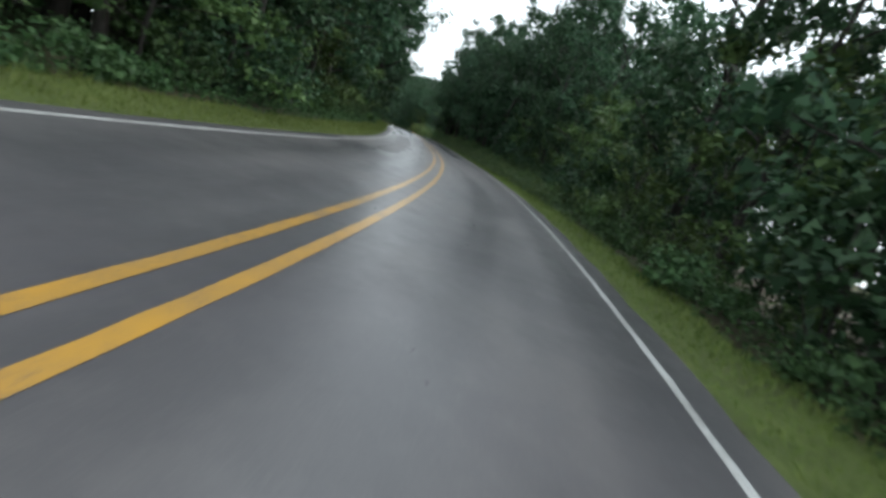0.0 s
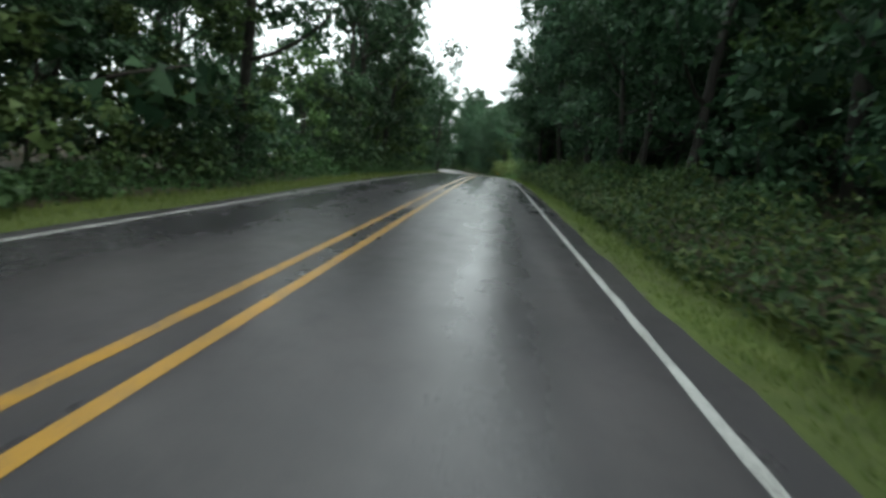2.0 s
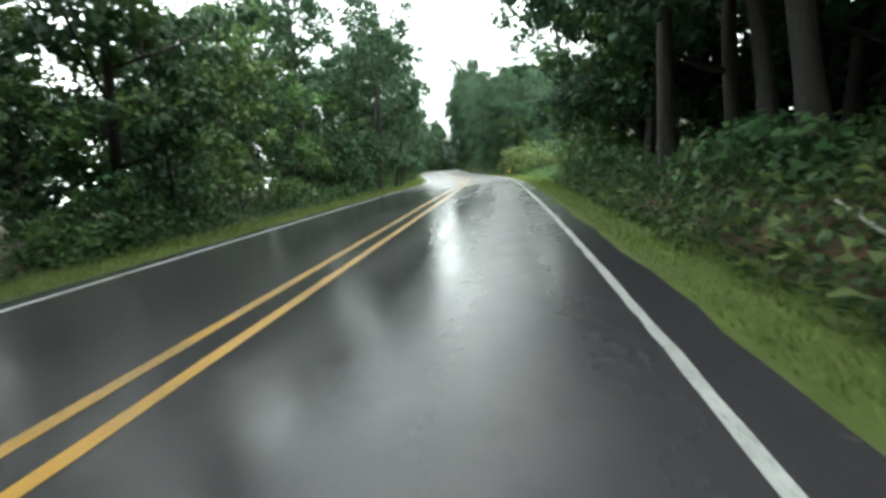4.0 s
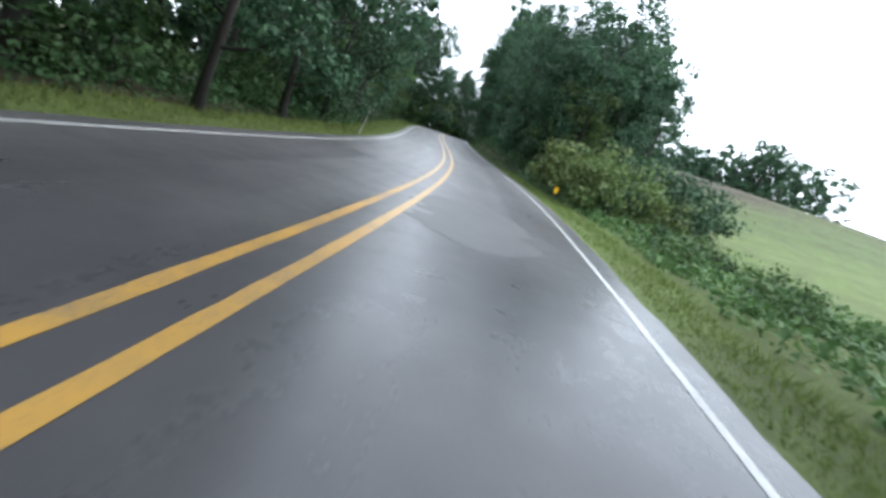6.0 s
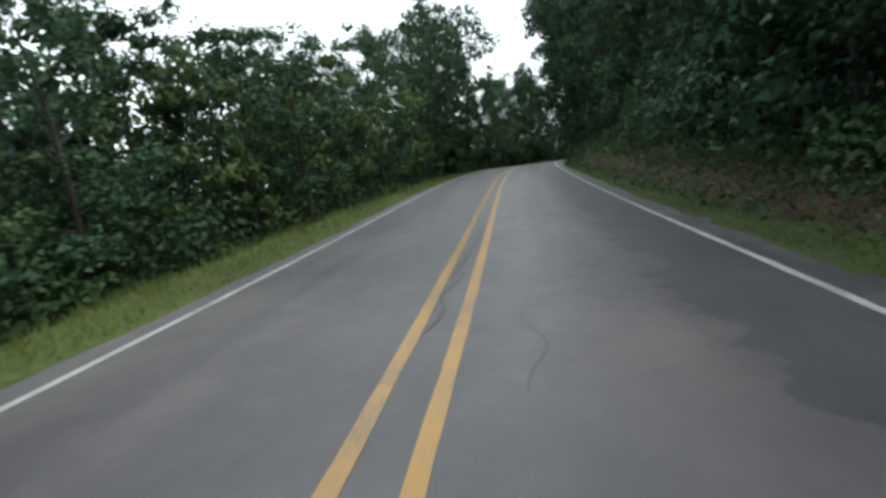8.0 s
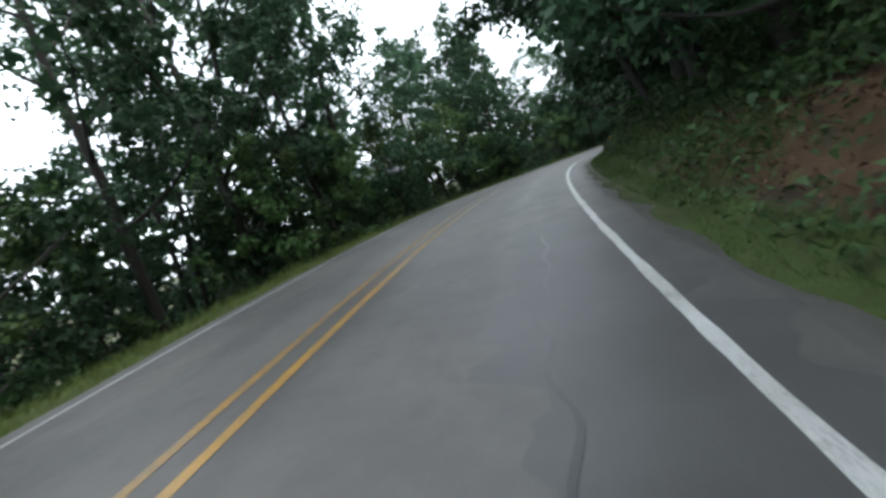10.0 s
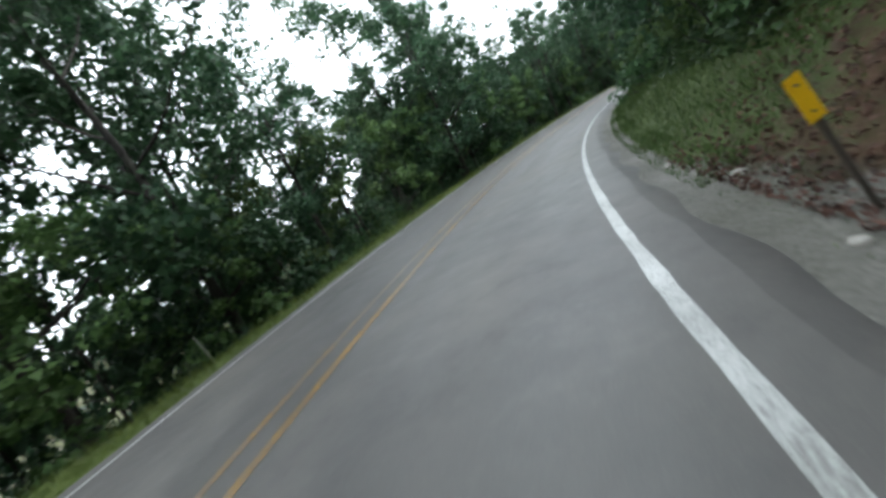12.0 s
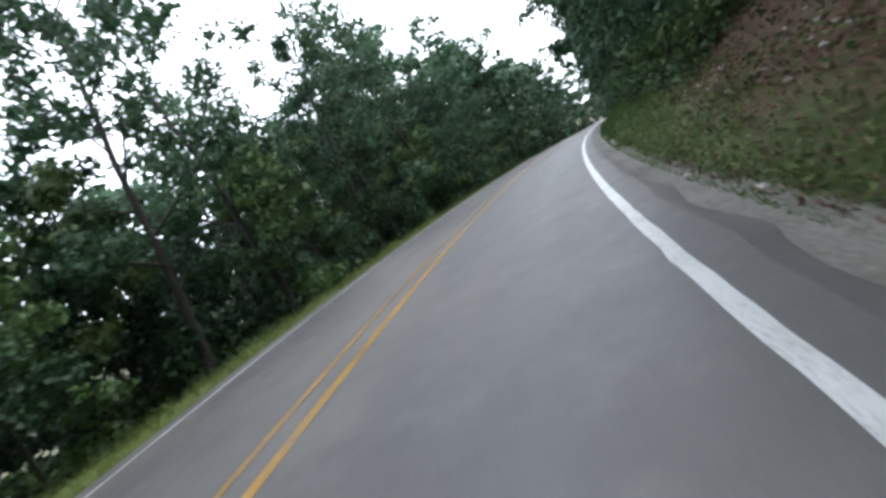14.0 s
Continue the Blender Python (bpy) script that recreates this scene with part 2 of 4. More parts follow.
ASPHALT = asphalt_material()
WHITE = paint_material("white_road_paint", (0.51, 0.515, 0.505), (0.35, 0.35, 0.335), 0.53)
YELLOW = paint_material("yellow_road_paint", (0.44, 0.238, 0.036), (0.30, 0.185, 0.062), 0.55)
BARK = bark_material()
GROUND = ground_material()
LEAF = leaf_material("broad_leaves", (0.020, 0.053, 0.027), (0.058, 0.128, 0.055), 0.28, 0.5)
LEAF_BRIGHT = leaf_material("young_leaves", (0.045, 0.092, 0.026), (0.110, 0.185, 0.053), 0.30, 0.5)
LEAF_BUSH = leaf_material("shrub_leaves", (0.026, 0.064, 0.023), (0.072, 0.142, 0.046), 0.28, 0.5)
LEAF_PALE = leaf_material("pale_scrub_leaves", (0.070, 0.110, 0.026), (0.150, 0.205, 0.060), 0.28, 0.5)
BLADE = leaf_material("grass_blades", (0.082, 0.128, 0.023), (0.180, 0.220, 0.052), 0.3, 0.5)
BLADE_DULL = leaf_material("rough_grass_blades", (0.037, 0.071, 0.015), (0.088, 0.128, 0.031), 0.25, 0.55)
LITTER_LEAF = leaf_material("dead_leaves", (0.034, 0.017, 0.012), (0.19, 0.105, 0.07), 0.05, 0.6)


# ---------------------------------------------------------------- the road's line
STEP = 1.0
ALONG = np.arange(-20.0, 330.1, STEP)
_k = np.interp(ALONG, np.arange(-20, 331, 10), CURVE) * 0.01
_g = np.interp(ALONG, np.arange(-20, 331, 20), GRADE) * 0.01
HEAD = np.concatenate([[0], np.cumsum((_k[1:] + _k[:-1]) / 2 * STEP)])
HEAD -= np.interp(0, ALONG, HEAD)
_m = (HEAD[1:] + HEAD[:-1]) / 2
RX = np.concatenate([[0], np.cumsum(-np.sin(_m) * STEP)])
RY = np.concatenate([[0], np.cumsum(np.cos(_m) * STEP)])
RZ = np.concatenate([[0], np.cumsum((_g[1:] + _g[:-1]) / 2 * STEP)])
RX, RY, RZ = (a - np.interp(0, ALONG, a) for a in (RX, RY, RZ))


def line_at(s):
    """Centre of the road and its heading at s metres; straight on past both ends."""
    s = np.asarray(s, float)
    c = np.clip(s, ALONG[0], ALONG[-1])
    h = np.interp(c, ALONG, HEAD)
    over = s - c
    return np.interp(c, ALONG, RX) - np.sin(h) * over, np.interp(c, ALONG, RY) + np.cos(h) * over, np.interp(c, ALONG, RZ), h


def spot(s, lat):
    x, y, z, h = line_at(s)
    return x + lat * np.cos(h), y + lat * np.sin(h), z


HALF = 3.0          # centre to white line
EDGE = 3.38         # centre to the asphalt's edge

# (s, verge width, rise 1.5 m, 5 m and 30 m behind the verge)
RIGHT = [(-60, 1.6, -0.1, -0.3, -0.4), (15, 1.2, 0.0, -0.1, 0.0), (30, 0.75, 0.25, 0.5, 0.6), (45, 0.65, 0.6, 1.3, 1.8), (60, 0.65, 0.55, 1.3, 2.0), (74, 1.0, 0.2, 0.5, 0.8),
         (88, 1.2, -0.1, -0.3, 1.2), (104, 0.9, 0.1, 0.3, 1.2), (114, 0.5, 0.5, 1.3, 2.5), (128, 0.4, 1.0, 2.6, 5.0), (150, 0.45, 0.9, 2.6, 6.0), (166, 0.6, 0.9, 3.0, 7.0),
         (185, 0.45, 0.75, 2.8, 7.0), (210, 0.45, 0.8, 3.0, 8.0), (400, 0.5, 0.8, 3.0, 8.0)]
LEFT = [(-60, 2.0, 0.1, 0.3, 0.5), (20, 1.7, 0.05, 0.0, 0.0), (34, 1.2, 0.0, 0.0, 0.0), (60, 1.2, -0.1, -0.2, -0.5), (80, 1.5, 0.1, 0.3, 0.6), (96, 1.4, 0.0, 0.2, 0.0), (110, 1.9, -0.4, -1.0, -3.0),
        (128, 1.9, -0.6, -2.0, -7.0), (160, 1.6, -0.7, -2.6, -9.0), (210, 1.7, -0.7, -2.4, -8.0), (250, 1.4, -0.6, -2.0, -6.0), (400, 1.0, -0.5, -1.5, -5.0)]


def ground_z(s, lat):
    """Height of the land at a place given along and across the road."""
    s, lat = np.broadcast_arrays(np.asarray(s, float), np.asarray(lat, float))
    z = np.array(line_at(s)[2])
    for side, table in ((1, RIGHT), (-1, LEFT)):
        a = np.array(table)
        w, r1, r5, r30 = (np.interp(s, a[:, 0], a[:, i]) for i in (1, 2, 3, 4))
        d = lat * side - EDGE
        u1, u5, u30 = np.clip((d - w) / 1.5, 0, 1), np.clip((d - w - 1.5) / 3.5, 0, 1), np.clip((d - w - 5.0) / 25.0, 0, 1)
        rise = r1 * u1 * u1 * (3 - 2 * u1) * 0.5 + r1 * u1 * 0.5 + (r5 - r1) * u5 + (r30 - r5) * u30 - 0.06 * np.clip(d / 0.5, 0, 1)
        far = np.clip((d - 60) / 200.0, 0, 1)
        z = z + np.where(lat * side > EDGE, rise * (1 - far) - far * 3, 0)
    bump = 0.10 * np.sin(s * 0.9 + lat * 1.7) * np.sin(lat * 1.1 - s * 0.53) + 0.06 * np.sin(s * 2.3) * np.sin(lat * 2.9)
    return z + bump * np.clip((np.abs(lat) - 4.2) / 2.0, 0, 1)


def smooth_mesh(name, verts, faces, mat, smooth=True):
    me = bpy.data.meshes.new(name)
    me.from_pydata([tuple(v) for v in verts], [], faces)
    me.materials.append(mat)
    if smooth:
        me.polygons.foreach_set("use_smooth", [True] * len(me.polygons))
    me.update()
    return me


def pieces_mesh(name, quads, mat):
    """One mesh from an array of separate flat pieces, (n, corners, 3)."""
    n, k = quads.shape[:2]
    me = bpy.data.meshes.new(name)
    me.vertices.add(n * k)
    me.vertices.foreach_set("co", np.ascontiguousarray(quads, np.float32).ravel())
    me.loops.add(n * k)
    me.loops.foreach_set("vertex_index", np.arange(n * k, dtype=np.int32))
    me.polygons.add(n)
    me.polygons.foreach_set("loop_start", np.arange(0, n * k, k, dtype=np.int32))
    me.materials.append(mat)
    me.update(calc_edges=True)
    return me


def strip(name, s0, s1, lats, mat, dz=0.0, step=1.0, z_of=None, coords=False, wobble=0.0):
    """A band that follows the road between two places, with columns at the given offsets."""
    ss = np.arange(s0, s1 + 1e-6, step)
    S, A = np.meshgrid(ss, np.array(lats), indexing="ij")
    if wobble:
        A = A + np.sign(A) * wobble * (np.sin(S * 2.1) * 0.5 + np.sin(S * 5.3 + 1) * 0.3 + np.sin(S * 0.37) * 0.6) * (np.abs(A) == np.abs(A).max())
    x, y, z = spot(S, A)
    z = (z if z_of is None else z_of(S, A)) + dz
    verts = np.stack([x, y, z], -1).reshape(-1, 3)
    nc = len(lats)
    idx = np.arange(len(ss) * nc).reshape(len(ss), nc)
    f = np.stack([idx[:-1, :-1], idx[:-1, 1:], idx[1:, 1:], idx[1:, :-1]], -1).reshape(-1, 4)
    me = smooth_mesh(name, verts, f.tolist(), mat)
    if coords:
        for key, arr in (("across", A), ("along", S)):
            at = me.attributes.new(key, "FLOAT", "POINT")
            at.data.foreach_set("value", arr.astype(np.float32).ravel())
    return me, S, A


def part(name, me, parent, label=""):
    ob = new(name, me)
    ob.parent = parent
    return tagged(ob, label)


# ---------------------------------------------------------------- ground, road and its lines
gl = [3.0, 3.38, 3.5, 3.65, 3.8, 4.0, 4.2, 4.45, 4.7, 5.0, 5.3, 5.8, 6.4, 7.0, 7.7, 8.5, 9.4, 10.5, 12, 14, 17, 21, 26, 33, 42, 52, 60, 150, 900]
glat = [-v for v in reversed(gl)] + gl


def ground_sheet():
    lat = np.array(glat)
    ss = np.concatenate([[-1500, -400, -120], np.arange(-60, 371, 1.0), [420, 700, 1800]])
    S, A = np.meshgrid(ss, lat, indexing="ij")
    # far columns stay clear of the bends: they run beside the chord of the road
    x, y, z = spot(S, np.clip(A, -60, 60))
    far = np.abs(A) > 60
    x = np.where(far, x + np.sign(A) * (np.abs(A) - 60), x)
    z = np.where(np.abs(A) < 3.2, z - 0.12, ground_z(S, A) - 0.03)
    verts = np.stack([x, y, z], -1).reshape(-1, 3)
    nc = len(lat)
    idx = np.arange(len(ss) * nc).reshape(len(ss), nc)
    f = np.stack([idx[:-1, :-1], idx[:-1, 1:], idx[1:, 1:], idx[1:, :-1]], -1).reshape(-1, 4)
    me = smooth_mesh("ground", verts, f.tolist(), GROUND)
    d = np.abs(A) - EDGE
    right = A > 0
    verge = np.where(right, np.interp(S, [r[0] for r in RIGHT], [r[1] for r in RIGHT]), np.interp(S, [r[0] for r in LEFT], [r[1] for r in LEFT]))
    grass = np.clip(1.1 - (d - verge) / 0.6, 0, 1)
    # open field, grassy foot of the bank in the long bend
    field = np.interp(S + 2.5 * np.sin(d * 0.31), [69, 78, 112, 132], [0, 1, 1, 0]) * right
    grass = np.where(d > 7, np.maximum(grass, field), grass)
    grass = np.where(right & (S > 74) & (S < 98) & (d > 0), 1.0, grass)
    grass = np.where(d > 30, 0.42 + 0.58 * field * np.interp(d, [30, 75], [1, 0.15]), grass)
    bank = np.interp(S, [138, 146, 160, 163.5, 168, 170.5, 176, 196, 202, 210, 215, 260], [0, 0.8, 0.8, 0.2, 0.05, 0.95, 1, 1, 0.75, 0.95, 0.9, 0.6])
    grass = np.where(right & (d > 0.3) & (d < 3.6), np.maximum(grass, bank * np.clip((np.interp(S, [190, 200, 210, 214], [3.4, 1.8, 2.0, 3.4]) - d) / 1.3, 0, 1)), grass)
    clay = np.where(right, np.interp(S, [34, 44, 62, 72, 104, 114, 140, 160, 164, 171, 176, 198, 202, 211, 216, 300], [0, 0.6, 0.6, 0, 0, 0.5, 0.7, 0.7, 1, 1, 0.5, 0.5, 1, 1, 0.5, 0.3]), 0)
    clay = clay * np.clip((d - verge) / 0.5, 0, 1) * np.clip((9 - d) / 3, 0.25, 1)
    gravel = np.where(right, np.interp(S, [-60, 132, 150, 160, 166, 215, 240, 400], [0, 0, 0.5, 0.7, 1, 1, 0.5, 0.2])
                      * np.clip(1.5 - np.abs(d - 0.30) / np.interp(S, [161, 164.5, 168.5, 171], [0.26, 0.55, 0.55, 0.26]), 0, 1), 0)
    gravel = np.maximum(gravel, np.clip(np.interp(S, [128, 150], [0.3, 0.7]) - np.abs(d) / 0.2, 0, 1))
    grass = grass * (1 - np.clip(gravel, 0, 1))
    rough = np.where(right, np.interp(S, [104, 112, 136, 142], [0, 0.8, 0.9, 1]), 0)
    for key, arr in (("grass", grass), ("clay", clay), ("gravel", gravel), ("rough", rough)):
        at = me.attributes.new(key, "FLOAT", "POINT")
        at.data.foreach_set("value", arr.astype(np.float32).ravel())
    ob = new("ground", me)
    return tagged(ob, "forest floor, mown grass verges and red clay banks beside the road", "ground", kind="structure")


ground = ground_sheet()

pavement_lats = [-EDGE, -3.0, -2.2, -1.2, 0.0, 1.2, 2.2, 3.0, EDGE]


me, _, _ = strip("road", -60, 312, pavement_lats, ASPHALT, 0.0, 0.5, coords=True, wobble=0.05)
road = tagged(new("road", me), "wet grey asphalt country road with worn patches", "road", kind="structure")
me, _, _ = strip("shoulder", 136, 236, [EDGE - 0.06, 3.46, 3.56, 3.68], ASPHALT, -0.012, 0.25, coords=True, wobble=0.07,
                 z_of=lambda S, A: line_at(S)[2] - 0.075 * np.clip((A - 3.42) / 0.26, 0, 1) - 0.008 * np.sin(S * 3.1))
tagged(new("pavement_shoulder", me), "broken asphalt shoulder outside the white edge line", "road shoulder", kind="structure")


def line_paint(name, lat, width, mat, label, wear, widths=((0, 1.0), (1, 1.0)), drift=((0, 0.0), (1, 0.0)), ragged=0.0028):
    """A painted line. wear, widths and drift: how it fades, widens and wanders along the road."""
    me, S, A = strip(name, -40, 312, [lat - width / 2, lat - width / 6, lat + width / 6, lat + width / 2], mat, 0.004, 0.25, coords=True)
    rng = np.random.default_rng(int(abs(lat) * 1000) + (lat > 0))
    A = lat + (A - lat) * np.interp(S, *zip(*widths))
    # edges chipped by traffic
    A = A + rng.normal(0, ragged, A.shape) * np.array([1, 0.3, 0.3, 1]) + np.interp(S, *zip(*drift))
    x, y, z = spot(S, A)
    me.vertices.foreach_set("co", np.stack([x, y, z + 0.004], -1).astype(np.float32).ravel())
    at = me.attributes.new("worn", "FLOAT", "POINT")
    at.data.foreach_set("value", np.interp(S, *zip(*wear)).astype(np.float32).ravel())
    me.update()
    return tagged(new(name, me), label, "road marking", kind="structure")


line_paint("edge_line_left", -HALF, 0.10, WHITE, "worn white edge line painted on the asphalt", ((0, 0.0), (150, 0.02), (180, 0.06)))
line_paint("edge_line_right", HALF, 0.078, WHITE, "worn white edge line painted on the asphalt", ((0, 0.0), (140, 0.0), (155, 0.05), (176, 0.05), (190, 0.01)),
           ((140, 1.0), (156, 1.25), (170, 1.3), (178, 1.05), (190, 1.15), (206, 1.4)), ((148, 0.0), (160, 0.02), (170, 0.03), (182, 0.045), (195, 0.05), (205, 0.08), (260, 0.08)), 0.004)
line_paint("centre_line_left", -GAP, 0.115, YELLOW, "worn solid yellow centre line on the asphalt", ((0, 0.02), (30, 0.05), (104, 0.03), (120, 0.06), (140, 0.10), (156, 0.19), (176, 0.20), (186, 0.11), (210, 0.08)), ((140, 1.0), (160, 0.8)))
line_paint("centre_line_right", GAP, 0.115, YELLOW, "worn solid yellow centre line on the asphalt", ((0, 0.0), (104, 0.0), (120, 0.02), (140, 0.05), (158, 0.14), (178, 0.14), (190, 0.06), (210, 0.04)), ((140, 1.0), (156, 0.85), (180, 0.9), (192, 1.1)))


# ---------------------------------------------------------------- trees and shrubs
def leaf_quads(rng, centres, normals, size, spread=0.9):
    """Folded diamond leaves, (n, 4, 3), at the given centres, facing about the given ways."""
    n = len(centres)
    nn = normals + rng.normal(0, spread, (n, 3))
    nn /= np.linalg.norm(nn, axis=1, keepdims=True) + 1e-9
    a = rng.normal(0, 1, (n, 3)) + np.array([0, 0, -0.5])
    a -= nn * (a * nn).sum(1, keepdims=True)
    a /= np.linalg.norm(a, axis=1, keepdims=True) + 1e-9
    b = np.cross(nn, a)
    L = size * rng.uniform(0.65, 1.35, (n, 1))
    W = L * rng.uniform(0.32, 0.52, (n, 1))
    base, tip = centres - a * L * 0.5, centres + a * L * 0.5 - nn * L * 0.12
    mid = centres - a * L * 0.06 + nn * L * 0.10
    return np.stack([base, mid + b * W, tip, mid - b * W], 1)


def leaf_wedges(rng, centres, normals, size, spread=0.5):
    """Broad three-cornered leaves, (n, 3, 3), narrow at the stalk."""
    n = len(centres)
    nn = normals + rng.normal(0, spread, (n, 3))
    nn /= np.linalg.norm(nn, axis=1, keepdims=True) + 1e-9
    a = rng.normal(0, 1, (n, 3)) + np.array([0, 0, -0.5])
    a -= nn * (a * nn).sum(1, keepdims=True)
    a /= np.linalg.norm(a, axis=1, keepdims=True) + 1e-9
    b = np.cross(nn, a)
    L = size * rng.uniform(0.65, 1.35, (n, 1))
    W = L * rng.uniform(0.36, 0.56, (n, 1))
    return np.stack([centres - a * L * 0.5, centres + a * L * 0.18 + b * W, centres + a * L * rng.uniform(0.25, 0.5, (n, 1)) - b * W * 0.8], 1)


def clump_leaves(rng, centres, radii, per, size):
    """Billows of leaves: most on the upper shell of each clump, facing outwards, with broad shaded sprays within."""
    out = []
    for c, r in zip(centres, radii):
        n = max(6, int(per * rng.uniform(0.75, 1.25)))
        d = rng.normal(0, 1, (n, 3)) + np.array([0, 0, 0.38])
        d /= np.linalg.norm(d, axis=1, keepdims=True)
        ph = rng.uniform(0, 6.3, 3)
        lump = 1 + 0.22 * np.sin(d[:, :1] * 6 + ph[0]) * np.cos(d[:, 1:2] * 5 + ph[1]) + 0.14 * np.sin(d[:, 2:] * 9 + ph[2])
        rad = r * rng.uniform(0.35, 1.0, (n, 1)) ** 0.38 * lump
        q = c + d * rad * np.array([1.15, 1.15, 0.82])
        out.append(leaf_wedges(rng, q, d + np.array([0, 0, 0.45]), size))
        k = max(3, int(per * 0.30))
        q = c + rng.normal(0, 0.30, (k, 3)) * r * np.array([1.1, 1.1, 0.7]) - np.array([0, 0, 0.1 * r])
        out.append(leaf_wedges(rng, q, np.tile([0, 0, 0.5], (k, 1)), min(size * 1.7, r * 0.7), 0.9))
    return np.concatenate(out)


def tube(path, radii, sides=7):
    """Verts and faces of a tapered limb along a path."""
    path = np.asarray(path, float)
    t = np.gradient(path, axis=0)
    t /= np.linalg.norm(t, axis=1, keepdims=True) + 1e-9
    ref = np.array([1.0, 0.13, 0.07])
    u = np.cross(t, ref)
    u /= np.linalg.norm(u, axis=1, keepdims=True) + 1e-9
    v = np.cross(t, u)
    ang = np.linspace(0, 2 * np.pi, sides, endpoint=False)
    ring = path[:, None] + (u[:, None] * np.cos(ang)[None, :, None] + v[:, None] * np.sin(ang)[None, :, None]) * np.asarray(radii)[:, None, None]
    k = len(path)
    idx = np.arange(k * sides).reshape(k, sides)
    nx = np.roll(idx, -1, 1)
    f = np.stack([idx[:-1], nx[:-1], nx[1:], idx[1:]], -1).reshape(-1, 4).tolist()
    f.append(list(idx[-1]))
    return ring.reshape(-1, 3), f


def limb(rng, start, way, length, r0, bend=0.25, steps=6, lift=0.1):
    pts, p, d = [np.array(start, float)], np.array(start, float), np.array(way, float)
    d /= np.linalg.norm(d)
    for _ in range(steps):
        d = d + rng.normal(0, bend, 3) * 0.5 + np.array([0, 0, lift])
        d /= np.linalg.norm(d)
        p = p + d * length / steps
        pts.append(p.copy())
    return np.array(pts), r0 * np.linspace(1, 0.25, steps + 1)


def tree_meshes(seed, height, crown_r, crown_base, leaf=0.26, clumps=46, per=62, trunk_r=0.16, mat=None, lean=0.04, twigs=True):
    """Trunk with limbs, and a crown of leaf clumps at the limbs' ends."""
    rng = np.random.default_rng(seed)
    V, F, centres, radii = [], [], [], []

    def add(path, rad, sides):
        v, f = tube(path, rad, sides)
        o = sum(len(a) for a in V)
        V.append(v)
        F.extend([[i + o for i in q] for q in f])

    path, _ = limb(rng, (0, 0, -0.3), (rng.normal(0, lean), rng.normal(0, lean), 1), height * 0.93, trunk_r, 0.10, 9, 0.12)
    rad = trunk_r * np.linspace(1, 0.12, len(path)) ** 0.8
    rad[0] *= 1.45
    add(path, rad, 8 if twigs else 6)
    zs = np.linspace(crown_base, height * 0.9, 13)
    for i, z in enumerate(zs):
        j = np.interp(z, path[:, 2], np.arange(len(path)))
        st = np.array([np.interp(j, np.arange(len(path)), path[:, a]) for a in range(3)])
        az = i * 2.4 + rng.uniform(-0.5, 0.5)
        u = (z - crown_base) / (height - crown_base)
        L = crown_r * (0.55 + 0.75 * math.sin(math.pi * min(1, 0.22 + 0.75 * u))) * rng.uniform(0.7, 1.15)
        lp, lr = limb(rng, st, (math.cos(az), math.sin(az), 0.25 + 0.9 * u), L, trunk_r * (0.42 - 0.25 * u), 0.22, 5 if twigs else 3)
        if twigs:
            add(lp, lr, 5)
        elif per > 20:
            add(lp[[0, 3, 5]] if len(lp) > 5 else lp[[0, 2, 3]], lr[[0, 3, 5]] if len(lr) > 5 else lr[[0, 2, 3]], 3)
        for w in (0.55, 0.8, 1.0):
            q = lp[min(len(lp) - 1, int(round(w * (len(lp) - 1))))]
            for _ in range(max(1, round(clumps / 39))):
                c = q + rng.normal(0, 0.45, 3) * np.array([1, 1, 0.7])
                centres.append(c)
                radii.append(rng.uniform(0.55, 1.0) * crown_r / 3.0)
            if w < 1:
                if not twigs:
                    continue
                tw, tr = limb(rng, q, rng.normal(0, 1, 3) + np.array([0, 0, 0.3]), L * 0.4, 0.025, 0.3, 2)
                add(tw, tr, 3)
                centres.append(tw[-1])
                radii.append(rng.uniform(0.5, 0.85) * crown_r / 3.0)
    trunk = smooth_mesh("trunk", np.concatenate(V), F, BARK)
    leaves = clump_leaves(rng, centres, radii, per, leaf)
    crown_me = pieces_mesh("crown", leaves, mat or LEAF)
    return trunk, crown_me


def bush_meshes(seed, height, radius, leaf=0.17, clumps=20, per=48, mat=None):
    rng = np.random.default_rng(seed)
    V, F, centres, radii = [], [], [], []
    for i in range(clumps):
        az, rr = rng.uniform(0, 2 * np.pi), radius * rng.uniform(0.1, 1) ** 0.6
        z = height * rng.uniform(0.15, 1.0) * (1 - 0.45 * (rr / radius) ** 2)
        c = np.array([math.cos(az) * rr, math.sin(az) * rr, z])
        centres.append(c)
        radii.append(rng.uniform(0.28, 0.55) * min(1.4, 0.5 + height / 3))
        if i % 2 == 0:
            st = np.array([c[0] * 0.2, c[1] * 0.2, -0.1])
            pts = np.stack([st, st * 0.5 + c * 0.5 + rng.normal(0, 0.1, 3), c])
            v, f = tube(pts, [0.03, 0.02, 0.008], 4)
            o = sum(len(a) for a in V)
            V.append(v)
            F.extend([[k + o for k in q] for q in f])
    stems = smooth_mesh("woody_base", np.concatenate(V), F, BARK)
    return stems, pieces_mesh("foliage", clump_leaves(rng, centres, radii, int(per * 1.35), leaf), mat or LEAF_BUSH)


def thing(name, parts, label, category, group):
    e = new(name)
    for pn, me in parts:
        part(pn, me, e)
    return tagged(e, label, category, group)


